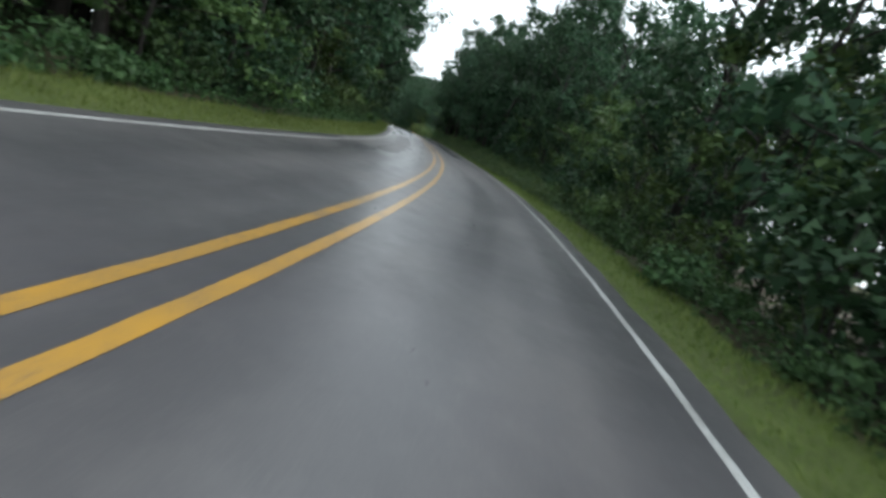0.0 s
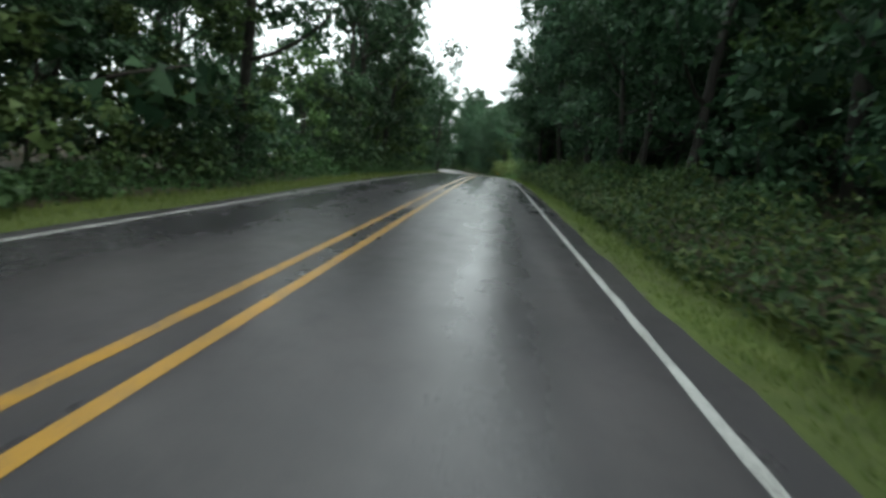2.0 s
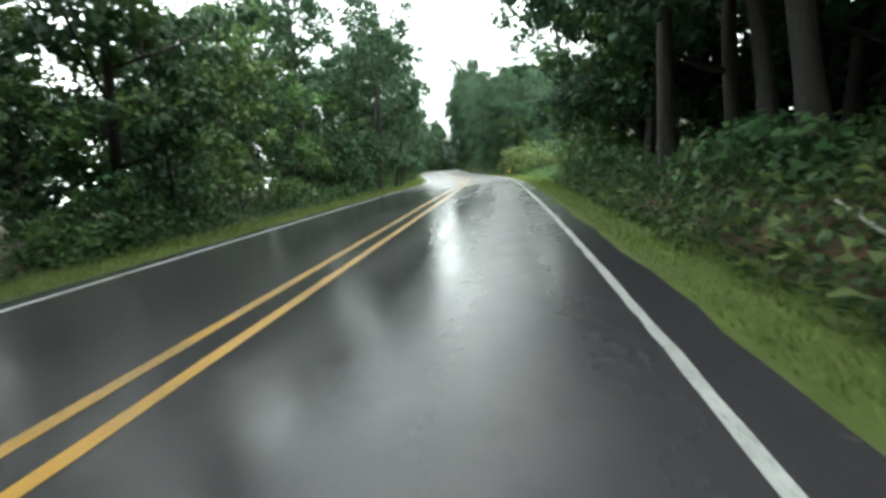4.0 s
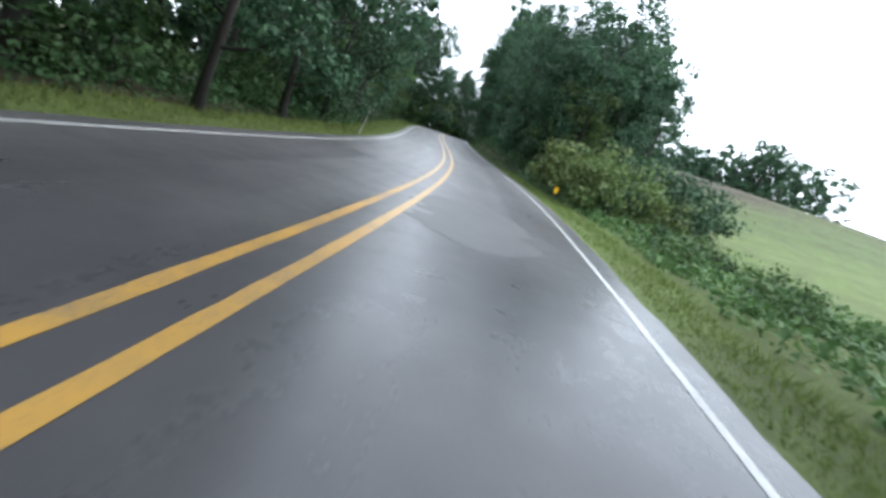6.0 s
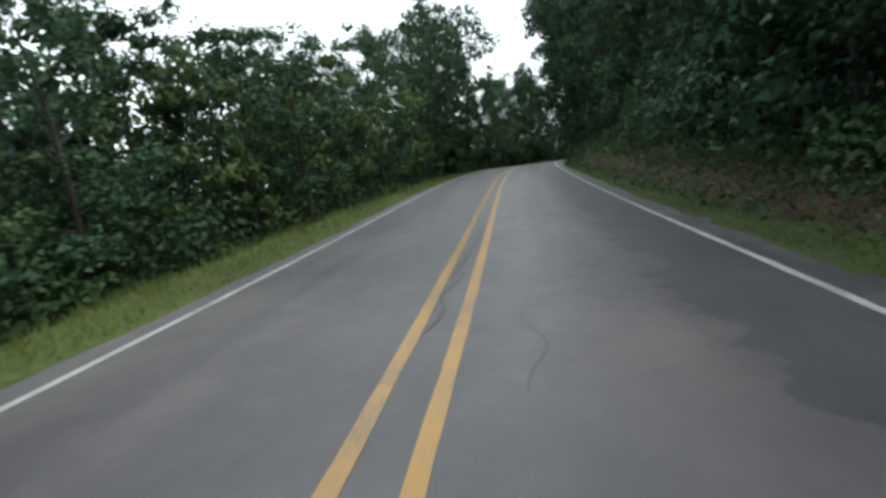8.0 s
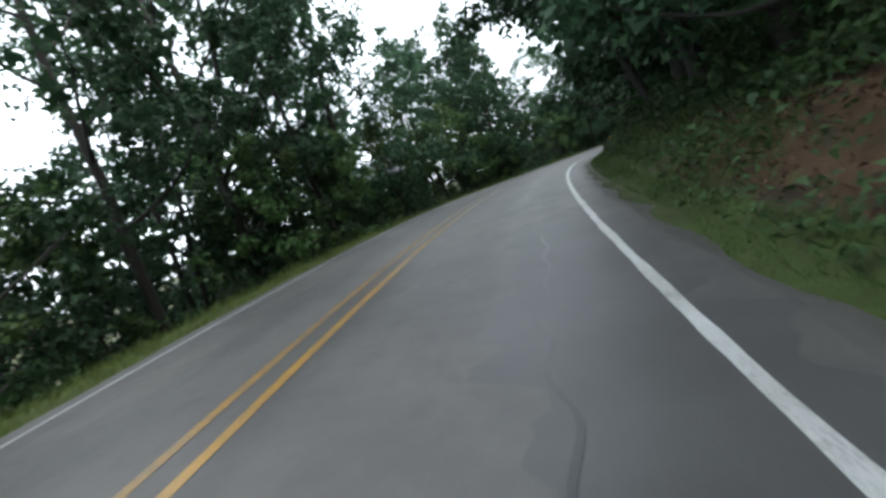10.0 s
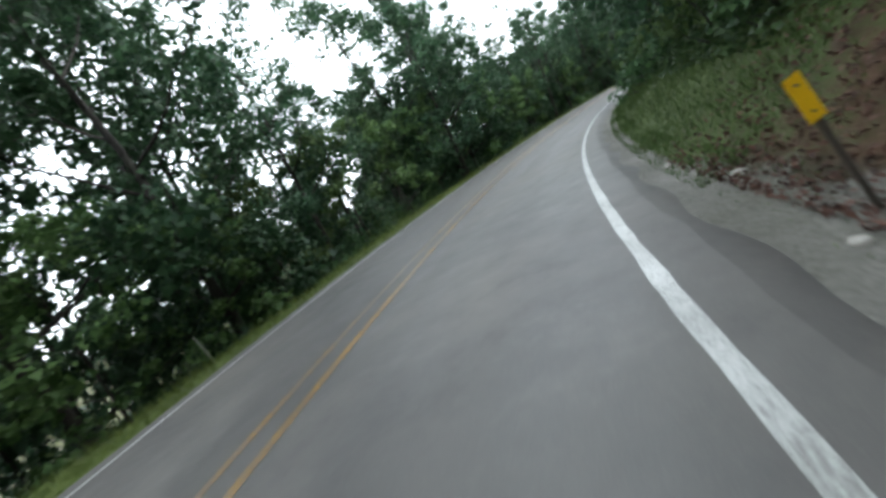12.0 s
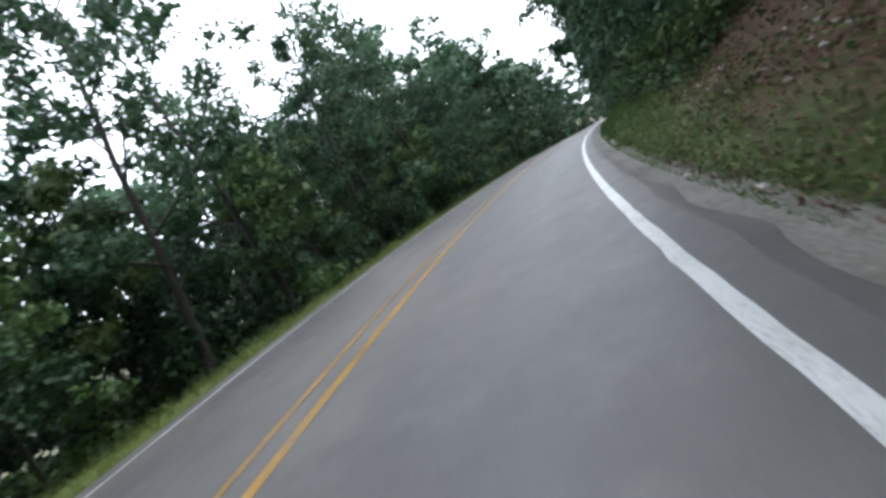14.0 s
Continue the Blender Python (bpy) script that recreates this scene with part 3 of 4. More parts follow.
WOOD_LABEL = "tall broad-leaved forest tree with dark wet trunk"
BIG = [thing("tree", zip(("trunk", "crown"), tree_meshes(10 + i, h, r, cb, lf, 39, p, tr, None, 0.04, True)), WOOD_LABEL, "tree", "forest trees beside the road")
       for i, (h, r, cb, lf, p, tr) in enumerate([(13.0, 3.2, 1.6, 0.20, 78, 0.18), (15.5, 3.5, 2.8, 0.21, 80, 0.17), (11.0, 3.0, 0.9, 0.19, 76, 0.15), (14.0, 2.9, 2.2, 0.20, 76, 0.18), (17.0, 3.7, 3.8, 0.21, 82, 0.19)])]
DEEP = [thing("tree", zip(("trunk", "crown"), tree_meshes(30 + i, h, r, cb, 0.40, 39, 40, tr, None, 0.04, False)), "tall broad-leaved tree deep in the wood", "tree", "trees deep in the wood")
        for i, (h, r, cb, tr) in enumerate([(14.0, 3.4, 1.0, 0.2), (16.5, 3.8, 1.6, 0.24), (12.0, 3.2, 0.6, 0.17)])]
BACK = [thing("tree", zip(("trunk", "crown"), tree_meshes(60 + i, h, r, cb, 0.80, 39, 17, tr, None, 0.04, False)), "tall broad-leaved tree deep in the wood", "tree", "trees deep in the wood")
        for i, (h, r, cb, tr) in enumerate([(13.0, 3.6, 0.3, 0.2), (15.5, 3.9, 0.5, 0.22)])]
SLIM = [thing("young_tree", zip(("trunk", "crown"), tree_meshes(40 + i, h, r, cb, lf, 39, p, tr, LEAF_BRIGHT, 0.04, False)), "slender young tree with light green leaves", "tree", "young trees at the wood's edge")
        for i, (h, r, cb, lf, p, tr) in enumerate([(6.5, 1.9, 0.7, 0.19, 50, 0.07), (8.5, 2.2, 1.0, 0.20, 54, 0.09), (5.0, 1.7, 0.3, 0.18, 46, 0.06)])]
BUSH = [thing("shrub", zip(("woody_base", "foliage"), bush_meshes(70 + i, h, r, lf, c, p, m)), lab, "shrub", "shrubs along the wood's edge")
        for i, (h, r, lf, c, p, m, lab) in enumerate([(2.4, 1.5, 0.15, 24, 30, LEAF_BUSH, "dense green shrub at the edge of the wood"), (1.5, 1.2, 0.13, 18, 28, LEAF_BRIGHT, "low bright green shrub beside the verge"),
                                                      (3.2, 1.7, 0.16, 28, 32, LEAF, "tall dark green shrub under the trees"), (0.9, 1.0, 0.115, 16, 30, LEAF_BUSH, "low leafy brambles beside the verge"), (2.3, 1.5, 0.14, 24, 34, LEAF_PALE, "yellow-green shrub on the field's edge")])]
used = set()
# height of each kind of tree as built
TALL = {}
for kinds, heights in ((BIG, (13.0, 15.5, 11.0, 14.0, 17.0)), (DEEP, (14.0, 16.5, 12.0)), (BACK, (13.0, 15.5)), (SLIM, (6.5, 8.5, 5.0))):
    TALL.update(zip(kinds, heights))

# how high the wood below the long bend stands 7.5 m from the road's centre
LEFT_TOPS = [(76, 13), (98, 14), (104, 12), (107, 8.5), (109.5, 5), (112, 5), (115, 6), (118.5, 7.6), (128, 8.4), (132, 10.3), (143, 13), (152, 15), (157, 14), (159.5, 7), (163, 6), (165, 11.5), (172, 12.5), (182, 11.5), (184, 9),
             (186, 7.3), (188, 9.5), (191, 12), (198, 12.5), (205, 11), (208, 10.5), (210, 13), (213, 12), (214.5, 8), (217, 9.8), (222, 11.5), (229, 13.2), (243, 14.5), (400, 14.5)]


def wood_top(s, lat):
    """Greatest height of a tree on the low side of the road; farther trees rise with the line of sight over the nearer ones."""
    away = abs(lat)
    h = float(np.interp(s - 1.2 * max(0.0, away - 7.5), [a for a, _ in LEFT_TOPS], [b for _, b in LEFT_TOPS]))
    return max(2.2, 1.1 + (h - 1.1) * ((away + 1.1) / 8.6) * (0.8 if away > 9 else 1.0))


def fitted(proto, s, lat, size):
    """Scale and stretch of a tree that keep it under the wood's top."""
    if lat > 0 or proto not in TALL:
        return size, 1.0
    gap = 38.4 < s - 0.9 * (abs(lat) - 5.5) < 42.0
    if s < 100 and not gap:
        return size, 1.0
    most = (3.4 if gap else wood_top(s, lat)) / TALL[proto]
    if most * 1.08 >= size:
        return size, 1.0
    wide = max(most, min(size, 0.62, most / 0.65))
    return wide, most / wide



def near_road(x, y, clear):
    return np.min((RX - x) ** 2 + (RY - y) ** 2) < clear * clear


def put(proto, s, lat, size=1.0, turn=0.0, tilt=(0.0, 0.0), sink=0.1, stretch=1.0):
    x, y, _ = (float(v) for v in spot(s, lat))
    z = float(ground_z(s, lat)) - sink
    size, lower = fitted(proto, s, lat, size)
    stretch *= lower
    m = pose(x, y, z, tilt[0], tilt[1], turn) @ Matrix.Diagonal((size, size, size * stretch, 1))
    if proto in used:
        return copy_thing(proto, m)
    used.add(proto)
    proto.matrix_basis = m
    return proto


deep_parts = {"crown": [], "trunk": []}


def put_deep(proto, s, lat, size, turn):
    """Adds a tree to the joined mass of the wood's depth."""
    x, y, _ = (float(v) for v in spot(s, lat))
    if x > -13.5 + 0.03 * (y - 82.7) and 84 < y < 205:      # the open field and the sky behind it
        return
    m = pose(x, y, float(ground_z(s, lat)) - 0.1, R.uniform(-4, 4), R.uniform(-4, 4), turn)
    size, lower = fitted(proto, s, lat, size)
    a = np.array(m @ Matrix.Diagonal((size, size, size * lower, 1)))
    for ch in proto.children:
        key = ch.name.split(".")[0]
        v = np.empty(len(ch.data.vertices) * 3, np.float32)
        ch.data.vertices.foreach_get("co", v)
        deep_parts[key].append((v.reshape(-1, 3) @ a[:3, :3].T + a[:3, 3], ch.data))


def join_deep():
    tris = np.concatenate([v for v, _ in deep_parts["crown"]]).reshape(-1, 3, 3)
    V, F, o = [], [], 0
    for v, me in deep_parts["trunk"]:
        V.append(v)
        F.extend([[i + o for i in p.vertices] for p in me.polygons])
        o += len(v)
    tagged(new("woodland_foliage", pieces_mesh("woodland_foliage", tris, LEAF)), "leafy crowns of the trees deep in the wood", "woodland", kind="stuff")
    tagged(new("woodland_trunks", smooth_mesh("woodland_trunks", np.concatenate(V), F, BARK)), "dark trunks deep in the wood", "woodland", kind="stuff")


def edge_of(side, s):
    t = RIGHT if side > 0 else LEFT
    return EDGE + float(np.interp(s, [r[0] for r in t], [r[1] for r in t]))


R = random.Random(5)


def open_field(s, lat):
    return lat > 0 and (72 < s < 103 or (103 <= s < 118 and lat > 11.0))


# how thick the wood stands in each row, by stretch: (s, front, middle, back)
THICK_RIGHT = [(-30, 0.7, 0.15, 0.0), (18, 0.7, 0.2, 0.0), (26, 0.8, 0.4, 0.2), (34, 1, 1, 1), (400, 1, 1, 1)]
THICK_LEFT = [(-30, 1, 1, 1), (24, 1, 1, 1), (32, 0.52, 0.14, 0.0), (70, 0.52, 0.14, 0.0), (80, 1, 1, 1), (96, 1, 1, 1), (106, 1, 1, 0.8), (110, 0.9, 0.5, 0.1), (120, 1, 0.75, 0.1), (140, 1, 0.7, 0.2), (150, 1, 0.8, 0.3), (206, 1, 0.7, 0.2), (225, 1, 1, 0.7), (400, 1, 1, 0.7)]


def clearing(side, s):
    """Width of the weedy strip between the verge and the first shrubs."""
    if side < 0:
        return 0.0
    return float(np.interp(s, [10, 17, 36, 44, 62, 68, 112, 120], [0.0, 3.2, 3.0, 1.3, 1.0, 0.0, 0.0, 0.4]))


def right_top(s):
    """How far the trees fall short of full height on the upper side, after the field."""
    return float(np.interp(s, [114, 118, 132, 143], [1.0, 0.58, 0.63, 0.97]))


def forest():
    for side in (-1, 1):
        low = side < 0
        thick = THICK_LEFT if low else THICK_RIGHT
        for row, (d0, d1, gap) in enumerate([(1.4, 3.2, 3.9), (4.2, 7.0, 4.6), (9.5, 16.0, 5.4)]):
            s = -10.0 + R.uniform(0, 4)
            while s < 282:
                s += gap * R.uniform(0.7, 1.35) * (0.85 if (side < 0 and s > 148) or (side > 0 and row < 2 and (40 < s < 72 or s > 108)) else 1.0)
                lat = side * (edge_of(side, s) + R.uniform(d0, d1) + clearing(side, s))
                keep = R.random()
                if open_field(s, lat) or keep > np.interp(s, [t[0] for t in thick], [t[row + 1] for t in thick]):
                    continue
                x, y, _ = spot(s, lat)
                if near_road(x, y, 5.0):
                    continue
                size = R.uniform(0.78, 1.08) if low and s > 100 else R.uniform(0.6, 0.8) if low and 57 < s < 76 else R.uniform(0.8, 1.1)
                if low and 71 < s < 100:
                    size *= 0.73
                if not low and 96 < s < 122:
                    size = R.uniform(0.48, 0.62)
                elif not low and s > 100:
                    size *= right_top(s)
                if row == 2:
                    put_deep(R.choice(BACK), s, lat, size, R.uniform(0, 360))
                    continue
                kind = DEEP if (row and not (low and s > 104)) or s > 240 else ([BIG[1], BIG[4], BIG[3]] if low and 30 < s < 74 else [BIG[0], BIG[3], BIG[4], BIG[2]] if 30 < s < 74 else BIG)
                proto = R.choice(kind)
                if low and s > 100:
                    size = wood_top(s, lat) / TALL[proto] * R.uniform(0.90, 1.08)
                turn, lean = R.uniform(0, 360), (R.uniform(-4, 4), R.uniform(-4, 4))
                if low or not 4.5 < s < 19 or keep < 0.42:
                    put(proto, s, lat, size, turn, lean)
        # young trees along the edge
        s = -9.0
        while s < 262:
            s += R.uniform(2.6, 4.8)
            lat = side * (edge_of(side, s) + clearing(side, s) + (R.uniform(3.2, 5.2) if side > 0 and s > 110 else R.uniform(1.6, 3.2)))
            if not open_field(s, lat) and not (side > 0 and 42 < s < 70 and R.random() < 0.8):
                put(R.choice(SLIM), s, lat, R.uniform(0.7, 1.1), R.uniform(0, 360), (R.uniform(-6, 6), R.uniform(-6, 6)))
        # shrubs along the edge
        s = -9.0
        while s < 262:
            s += R.uniform(1.3, 2.2)
            k = R.choice((1, 3, 3) if side > 0 and 40 < s < 70 else (0, 2, 2, 3) if side > 0 and 110 < s < 142 else (0, 1, 2, 3))
            size = R.uniform(0.75, 1.12)
            clear = (1.35, 1.0, 1.5, 0.75)[k] * size
            lat = side * (edge_of(side, s) + clear + (0.6 if side < 0 and s > 105 else 0.0) + clearing(side, s) * 0.8 + (R.uniform(0.9, 2.2) if side > 0 and 140 < s < 163 else R.uniform(1.0, 2.0) if side > 0 and (163 <= s < 172 or 198 < s < 210) else R.uniform(0.2, 1.2) if side > 0 and 136 < s < 262 else R.uniform(0.4, 1.5) if side > 0 and s > 112 else R.uniform(0.0, 1.2)))
            if not open_field(s, lat):
                put(BUSH[k], s, lat, size, R.uniform(0, 360))
    # thick growth on the slope below the long bend, and behind the open edge before the field
    for s0, s1, gap, d0, d1, z0, z1, side in ((102, 262, 1.9, 2.8, 4.4, 0.20, 0.34, -1), (150, 250, 3.4, 3.6, 6.5, 0.42, 0.62, -1), (216, 290, 3.2, 7.0, 12.0, 0.6, 0.85, -1), (26, 76, 2.4, 2.6, 5.5, 0.30, 0.46, -1), (-14, 30, 2.6, 9.0, 26.0, 0.8, 1.1, -1), (-8, 30, 2.8, 3.6, 7.0, 0.85, 1.1, -1),
                                              (-14, 15, 1.6, 2.0, 5.0, 0.26, 0.46, 1), (38, 74, 2.2, 8.0, 12.0, 0.7, 1.0, 1), (106, 150, 2.0, 3.8, 8.0, 0.55, 0.75, 1), (36, 76, 2.2, 13.0, 22.0, 0.8, 1.1, 1), (118, 156, 2.2, 6.0, 16.0, 0.8, 1.05, 1),
                                              (20, 34, 2.0, 9.0, 20.0, 0.40, 0.62, 1), (140, 176, 1.5, 2.6, 6.0, 0.30, 0.5, 1), (174, 262, 1.3, 2.4, 6.0, 0.28, 0.5, 1), (56, 80, 2.0, 16.0, 30.0, 0.6, 0.9, 1), (24, 90, 4.2, 12.0, 24.0, 0.4, 0.6, -1), (104, 152, 2.3, 3.2, 6.5, 0.38, 0.56, -1), (68, 78, 1.2, 4.5, 14.0, 0.45, 0.75, 1), (8, 30, 2.2, 5.0, 10.0, 0.35, 0.55, 1), (4, 34, 2.2, 6.0, 12.0, 0.8, 1.1, -1), (48, 74, 4.4, 7.0, 14.0, 0.32, 0.5, -1),
                                              (-14, 18, 3.4, 7.0, 15.0, 0.30, 0.42, 1), (44, 76, 2.2, 22.0, 42.0, 0.9, 1.15, 1), (138, 272, 2.1, 13.0, 40.0, 0.85, 1.1, 1), (106, 262, 2.0, 6.2, 13.0, 0.34, 0.50, -1)):
        s = s0
        while s < s1:
            s += gap * R.uniform(0.7, 1.3) * (0.55 if d0 > 6 else 1.0)
            put_deep(R.choice(BACK if d0 > 6 else DEEP), s, side * (edge_of(side, s) + R.uniform(d0, d1) + clearing(side, s)), R.uniform(z0, z1) * (right_top(s) if side > 0 and d0 < 10 else 1.0), R.uniform(0, 360))
    for _ in range(5):
        s = R.uniform(54, 79)
        put(R.choice(SLIM), s, -edge_of(-1, s) - R.uniform(1.8, 4.2), R.uniform(0.8, 1.2), R.uniform(0, 360))
    for s, lat, size in ((190.6, -8.6, 0.66), (192.6, -9.4, 0.72), (194.6, -10.6, 0.72), (191.8, -11.6, 0.78), (196.6, -11.4, 0.78), (194.0, -13.5, 0.8), (208.2, -8.4, 0.5), (210.2, -9.6, 0.55), (211.6, -11.6, 0.6), (209.0, -11.4, 0.55)):
        put_deep(DEEP[2], s, lat, size, R.uniform(0, 360))
    # scrub on the open field
    for _ in range(16):
        put(BUSH[R.choice((1, 3))], R.uniform(79, 96), R.uniform(6.2, 10.5), R.uniform(0.6, 1.0), R.uniform(0, 360))
    # old trees that lean over the shaded side
    for s0, s1, gap in ((40, 70, 7.0), (108, 150, 5.0), (102, 262, 3.9)):
        s = s0
        while s < s1:
            s += gap * R.uniform(0.8, 1.25)
            lat = edge_of(1, s) + (R.uniform(4.0, 5.4) if s > 205 else R.uniform(2.9, 4.4) if s > 112 else R.uniform(1.6, 2.6)) + clearing(1, s)
            put(R.choice([BIG[2], BIG[0]] if s > 150 else [BIG[1], BIG[4]]), s, lat, R.uniform(0.50, 0.62) if 96 < s < 122 else R.uniform(0.95, 1.15) * (0.82 if 62 < s < 72 else 0.72 if s < 62 else right_top(s)), math.degrees(float(line_at(s)[3])) + 180 + R.uniform(-45, 45), (R.uniform(-3, 3), R.uniform(0, 4) if s > 205 or 62 < s < 72 else R.uniform(3, 8) if s < 62 else R.uniform(5, 13)))
    # single trunks that stand out along the way
    for s, lat, k, size in ((50.2, -6.3, 1, 1.0), (51.6, -6.9, 3, 1.05), (57.5, -6.6, 4, 0.95), (164.4, -6.3, 4, 0.85), (63.8, 5.6, 4, 0.85), (70.5, 6.8, 0, 1.0), (73.5, 6.4, 1, 0.95), (76, 8.6, 3, 0.9), (74.5, 9.8, 4, 0.9), (192, -5.9, 3, 0.85), (121, -6.6, 1, 0.6)):
        put(BIG[k], s, lat, size, R.uniform(0, 360))
    # the thicket and the lone trees at the end of the open field
    for s, lat, k, size in ((99, 6.6, 2, 1.2), (101, 8.2, 0, 1.5), (103, 6.8, 0, 1.3), (104.5, 9.5, 2, 1.4), (97.5, 7.2, 1, 1.5), (98.5, 8.8, 1, 1.7), (100, 10.8, 0, 1.3), (106, 7.5, 2, 1.5), (95.5, 6.2, 3, 1.0), (99.0, 11.5, 1, 1.5), (96.5, 8.4, 3, 1.5), (101, 13.0, 0, 1.2)):
        put(BUSH[k], s + 0.5, lat + 0.3, size * 0.62, R.uniform(0, 360))
        put(BUSH[2], s - 0.6, lat + 0.6, size * 0.56, R.uniform(0, 360))
    for s, lat, k, size in ((72.6, 5.9, 2, 0.8), (74.8, 6.4, 0, 0.8), (76.8, 7.4, 2, 0.9), (78.2, 9.2, 0, 0.8), (104, 7.8, 2, 0.9), (106, 6.9, 0, 0.8)):
        put(SLIM[k], s, lat, size, R.uniform(0, 360))
    put(BIG[2], 99.2, 9.1, 0.58, 40, stretch=1.22)
    for s, lat, size in ((96.0, 6.2, 1.05), (97.5, 6.3, 1.2), (99.2, 6.3, 1.25), (94.6, 6.7, 0.95), (96.2, 7.4, 1.15), (101.0, 6.2, 1.1), (94.2, 8.4, 0.7)):
        put(BUSH[4], s, lat, size, R.uniform(0, 360))
    for s, lat, k, size in ((104.6, 7.2, 0, 0.72), (107.2, 9.6, 2, 0.88), (106.4, 7.2, 2, 0.82), (108.6, 8.8, 0, 0.72), (110.4, 7.0, 2, 0.86), (112.6, 9.4, 0, 0.76), (113, 6.8, 1, 0.66), (107.5, 11.4, 2, 0.5)):
        put(BIG[k], s, lat, size, R.uniform(0, 360))
    # single trees that close the wood's edge
    for s, lat, k, size in ((-3.5, 6.8, 1, 0.8), (-5.5, 9.4, 3, 1.0), (-0.5, 11.0, 0, 0.8), (77.4, 6.6, 3, 0.85), (79.8, 6.1, 0, 0.9), (37.4, -8.4, 0, 0.62), (40.8, -10.4, 3, 0.66), (36.2, -7.4, 2, 0.55), (44.6, -13.0, 0, 0.75)):
        put(BIG[k], s, lat, size, R.uniform(0, 360))
    # trees that reach over the verge where the road bends away
    for s, lat, k, size in ((82, -5.2, 0, 0.68), (86.5, -5.0, 3, 0.62), (91, -5.1, 0, 0.66), (95.5, -5.3, 2, 0.72), (100, -5.4, 3, 0.58)):
        put(BIG[k], s, lat, size, math.degrees(float(line_at(s)[3])) + R.uniform(-25, 25), (R.uniform(-3, 3), 8.0))
    for s, lat, k, size, tilt in ((132.5, 6.8, 2, 0.7, 8), (136.5, 6.5, 0, 0.64, 10), (141.0, 6.0, 2, 0.85, 15), (144.5, 5.6, 0, 0.82, 17), (148.5, 5.6, 2, 0.96, 18), (151.5, 5.8, 0, 0.8, 17)):
        put(BIG[k], s, lat, size, math.degrees(float(line_at(s)[3])) + 180 + R.uniform(-25, 25), (R.uniform(-3, 3), tilt))


forest()
put(BACK[0], 150, 24, 1.0)
put(BACK[1], 156, 26, 1.0)
# the wood closes behind the next bend
for s in range(306, 326, 5):
    for lat in range(-16, 17, 4):
        put_deep(R.choice(BACK), s + R.uniform(-2, 2), lat + R.uniform(-1.5, 1.5), R.uniform(0.7, 1.0), R.uniform(0, 360))
join_deep()


# ---------------------------------------------------------------- grass and weeds
def grass_stuff(name, label, s0, s1, side, d0, d1, density, height, mat, seed, width=0.012):
    rng = np.random.default_rng(seed)
    n = int((s1 - s0) * 2.0 * density)
    s = rng.uniform(s0, s1, n)
    t = RIGHT if side > 0 else LEFT
    verge = np.interp(s, [r[0] for r in t], [r[1] for r in t])
    d = d0 + (verge + d1 - d0) * rng.uniform(0, 1, n)
    if side > 0:
        keep = ~((s > 140) & (s < 240) & (d < 0.38)) & ~((s > 163.5) & (s < 169.5) & (rng.uniform(0, 1, n) < 0.93)) & ~((s > 200) & (s < 211) & (d > 1.2 + 0.4 * np.sin(s * 2.1)))
        s, d = s[keep], d[keep]
        n = len(s)
    lat = side * (EDGE + d)
    x, y, _ = spot(s, lat)
    z = ground_z(s, lat) - 0.04
    h = height * rng.uniform(0.4, 1.4, n) * np.clip(0.35 + d / 1.2, 0.35, 1.4) * (0.75 + 0.5 * np.sin(s * 0.8 + d * 2) ** 2)
    az = rng.uniform(0, 2 * np.pi, n)
    lean = rng.normal(0, 0.45, (n, 2)) * h[:, None]
    w = width * rng.uniform(0.6, 1.6, n)
    base = np.stack([x, y, z], 1)
    side_v = np.stack([np.cos(az) * w, np.sin(az) * w, np.zeros(n)], 1)
    tip = base + np.stack([lean[:, 0], lean[:, 1], h], 1)
    q = np.stack([base - side_v, base + side_v, tip], 1)
    return tagged(new(name, pieces_mesh(name, q, mat)), label, "grass", kind="stuff")


grass_stuff("verge_grass", "short mown yellow-green grass along the road's edge", -14, 108, 1, 0.12, 0.3, 210, 0.11, BLADE, 1, 0.008)
grass_stuff("verge_grass", "short olive-green grass at the foot of the bank", 108, 250, 1, 0.14, 0.3, 260, 0.07, BLADE_DULL, 4, 0.006)
grass_stuff("bank_grass", "rough olive-green grass on the foot of the bank", 140, 250, 1, 0.40, 2.2, 480, 0.10, BLADE_DULL, 3, 0.006)
grass_stuff("verge_grass", "short mown yellow-green grass along the road's edge", -14, 250, -1, 0.12, 0.3, 210, 0.11, BLADE, 2, 0.008)


def undergrowth(name, label, spans, side, d0, d1, per_m, tall, size, mat, seed, category="undergrowth"):
    """Loose low leaves over a stretch of the land, as one mass."""
    rng = np.random.default_rng(seed)
    out = []
    for s0, s1 in spans:
        n = int((s1 - s0) * per_m)
        s = rng.uniform(s0, s1, n) + rng.normal(0, 0.7, n) * (s0 > 100)
        t = RIGHT if side > 0 else LEFT
        d = np.interp(s, [r[0] for r in t], [r[1] for r in t]) + d0 + (d1 - d0) * rng.uniform(0, 1, n) ** 1.3
        lat = side * (EDGE + d)
        x, y, _ = spot(s, lat)
        patchy = 0.35 + 0.65 * np.clip(np.sin(s * 1.3 + d * 2.1) * np.sin(s * 0.47 - d) + 0.6, 0, 1.2)
        z = ground_z(s, lat) + tall * rng.uniform(0, 1, n) ** 1.5 * patchy + 0.02
        out.append(leaf_quads(rng, np.stack([x, y, z], 1), np.tile([0, 0, 1.0], (n, 1)), size * 1.15, 0.6)[:, :3])
    return tagged(new(name, pieces_mesh(name, np.concatenate(out), mat)), label, category, kind="stuff")


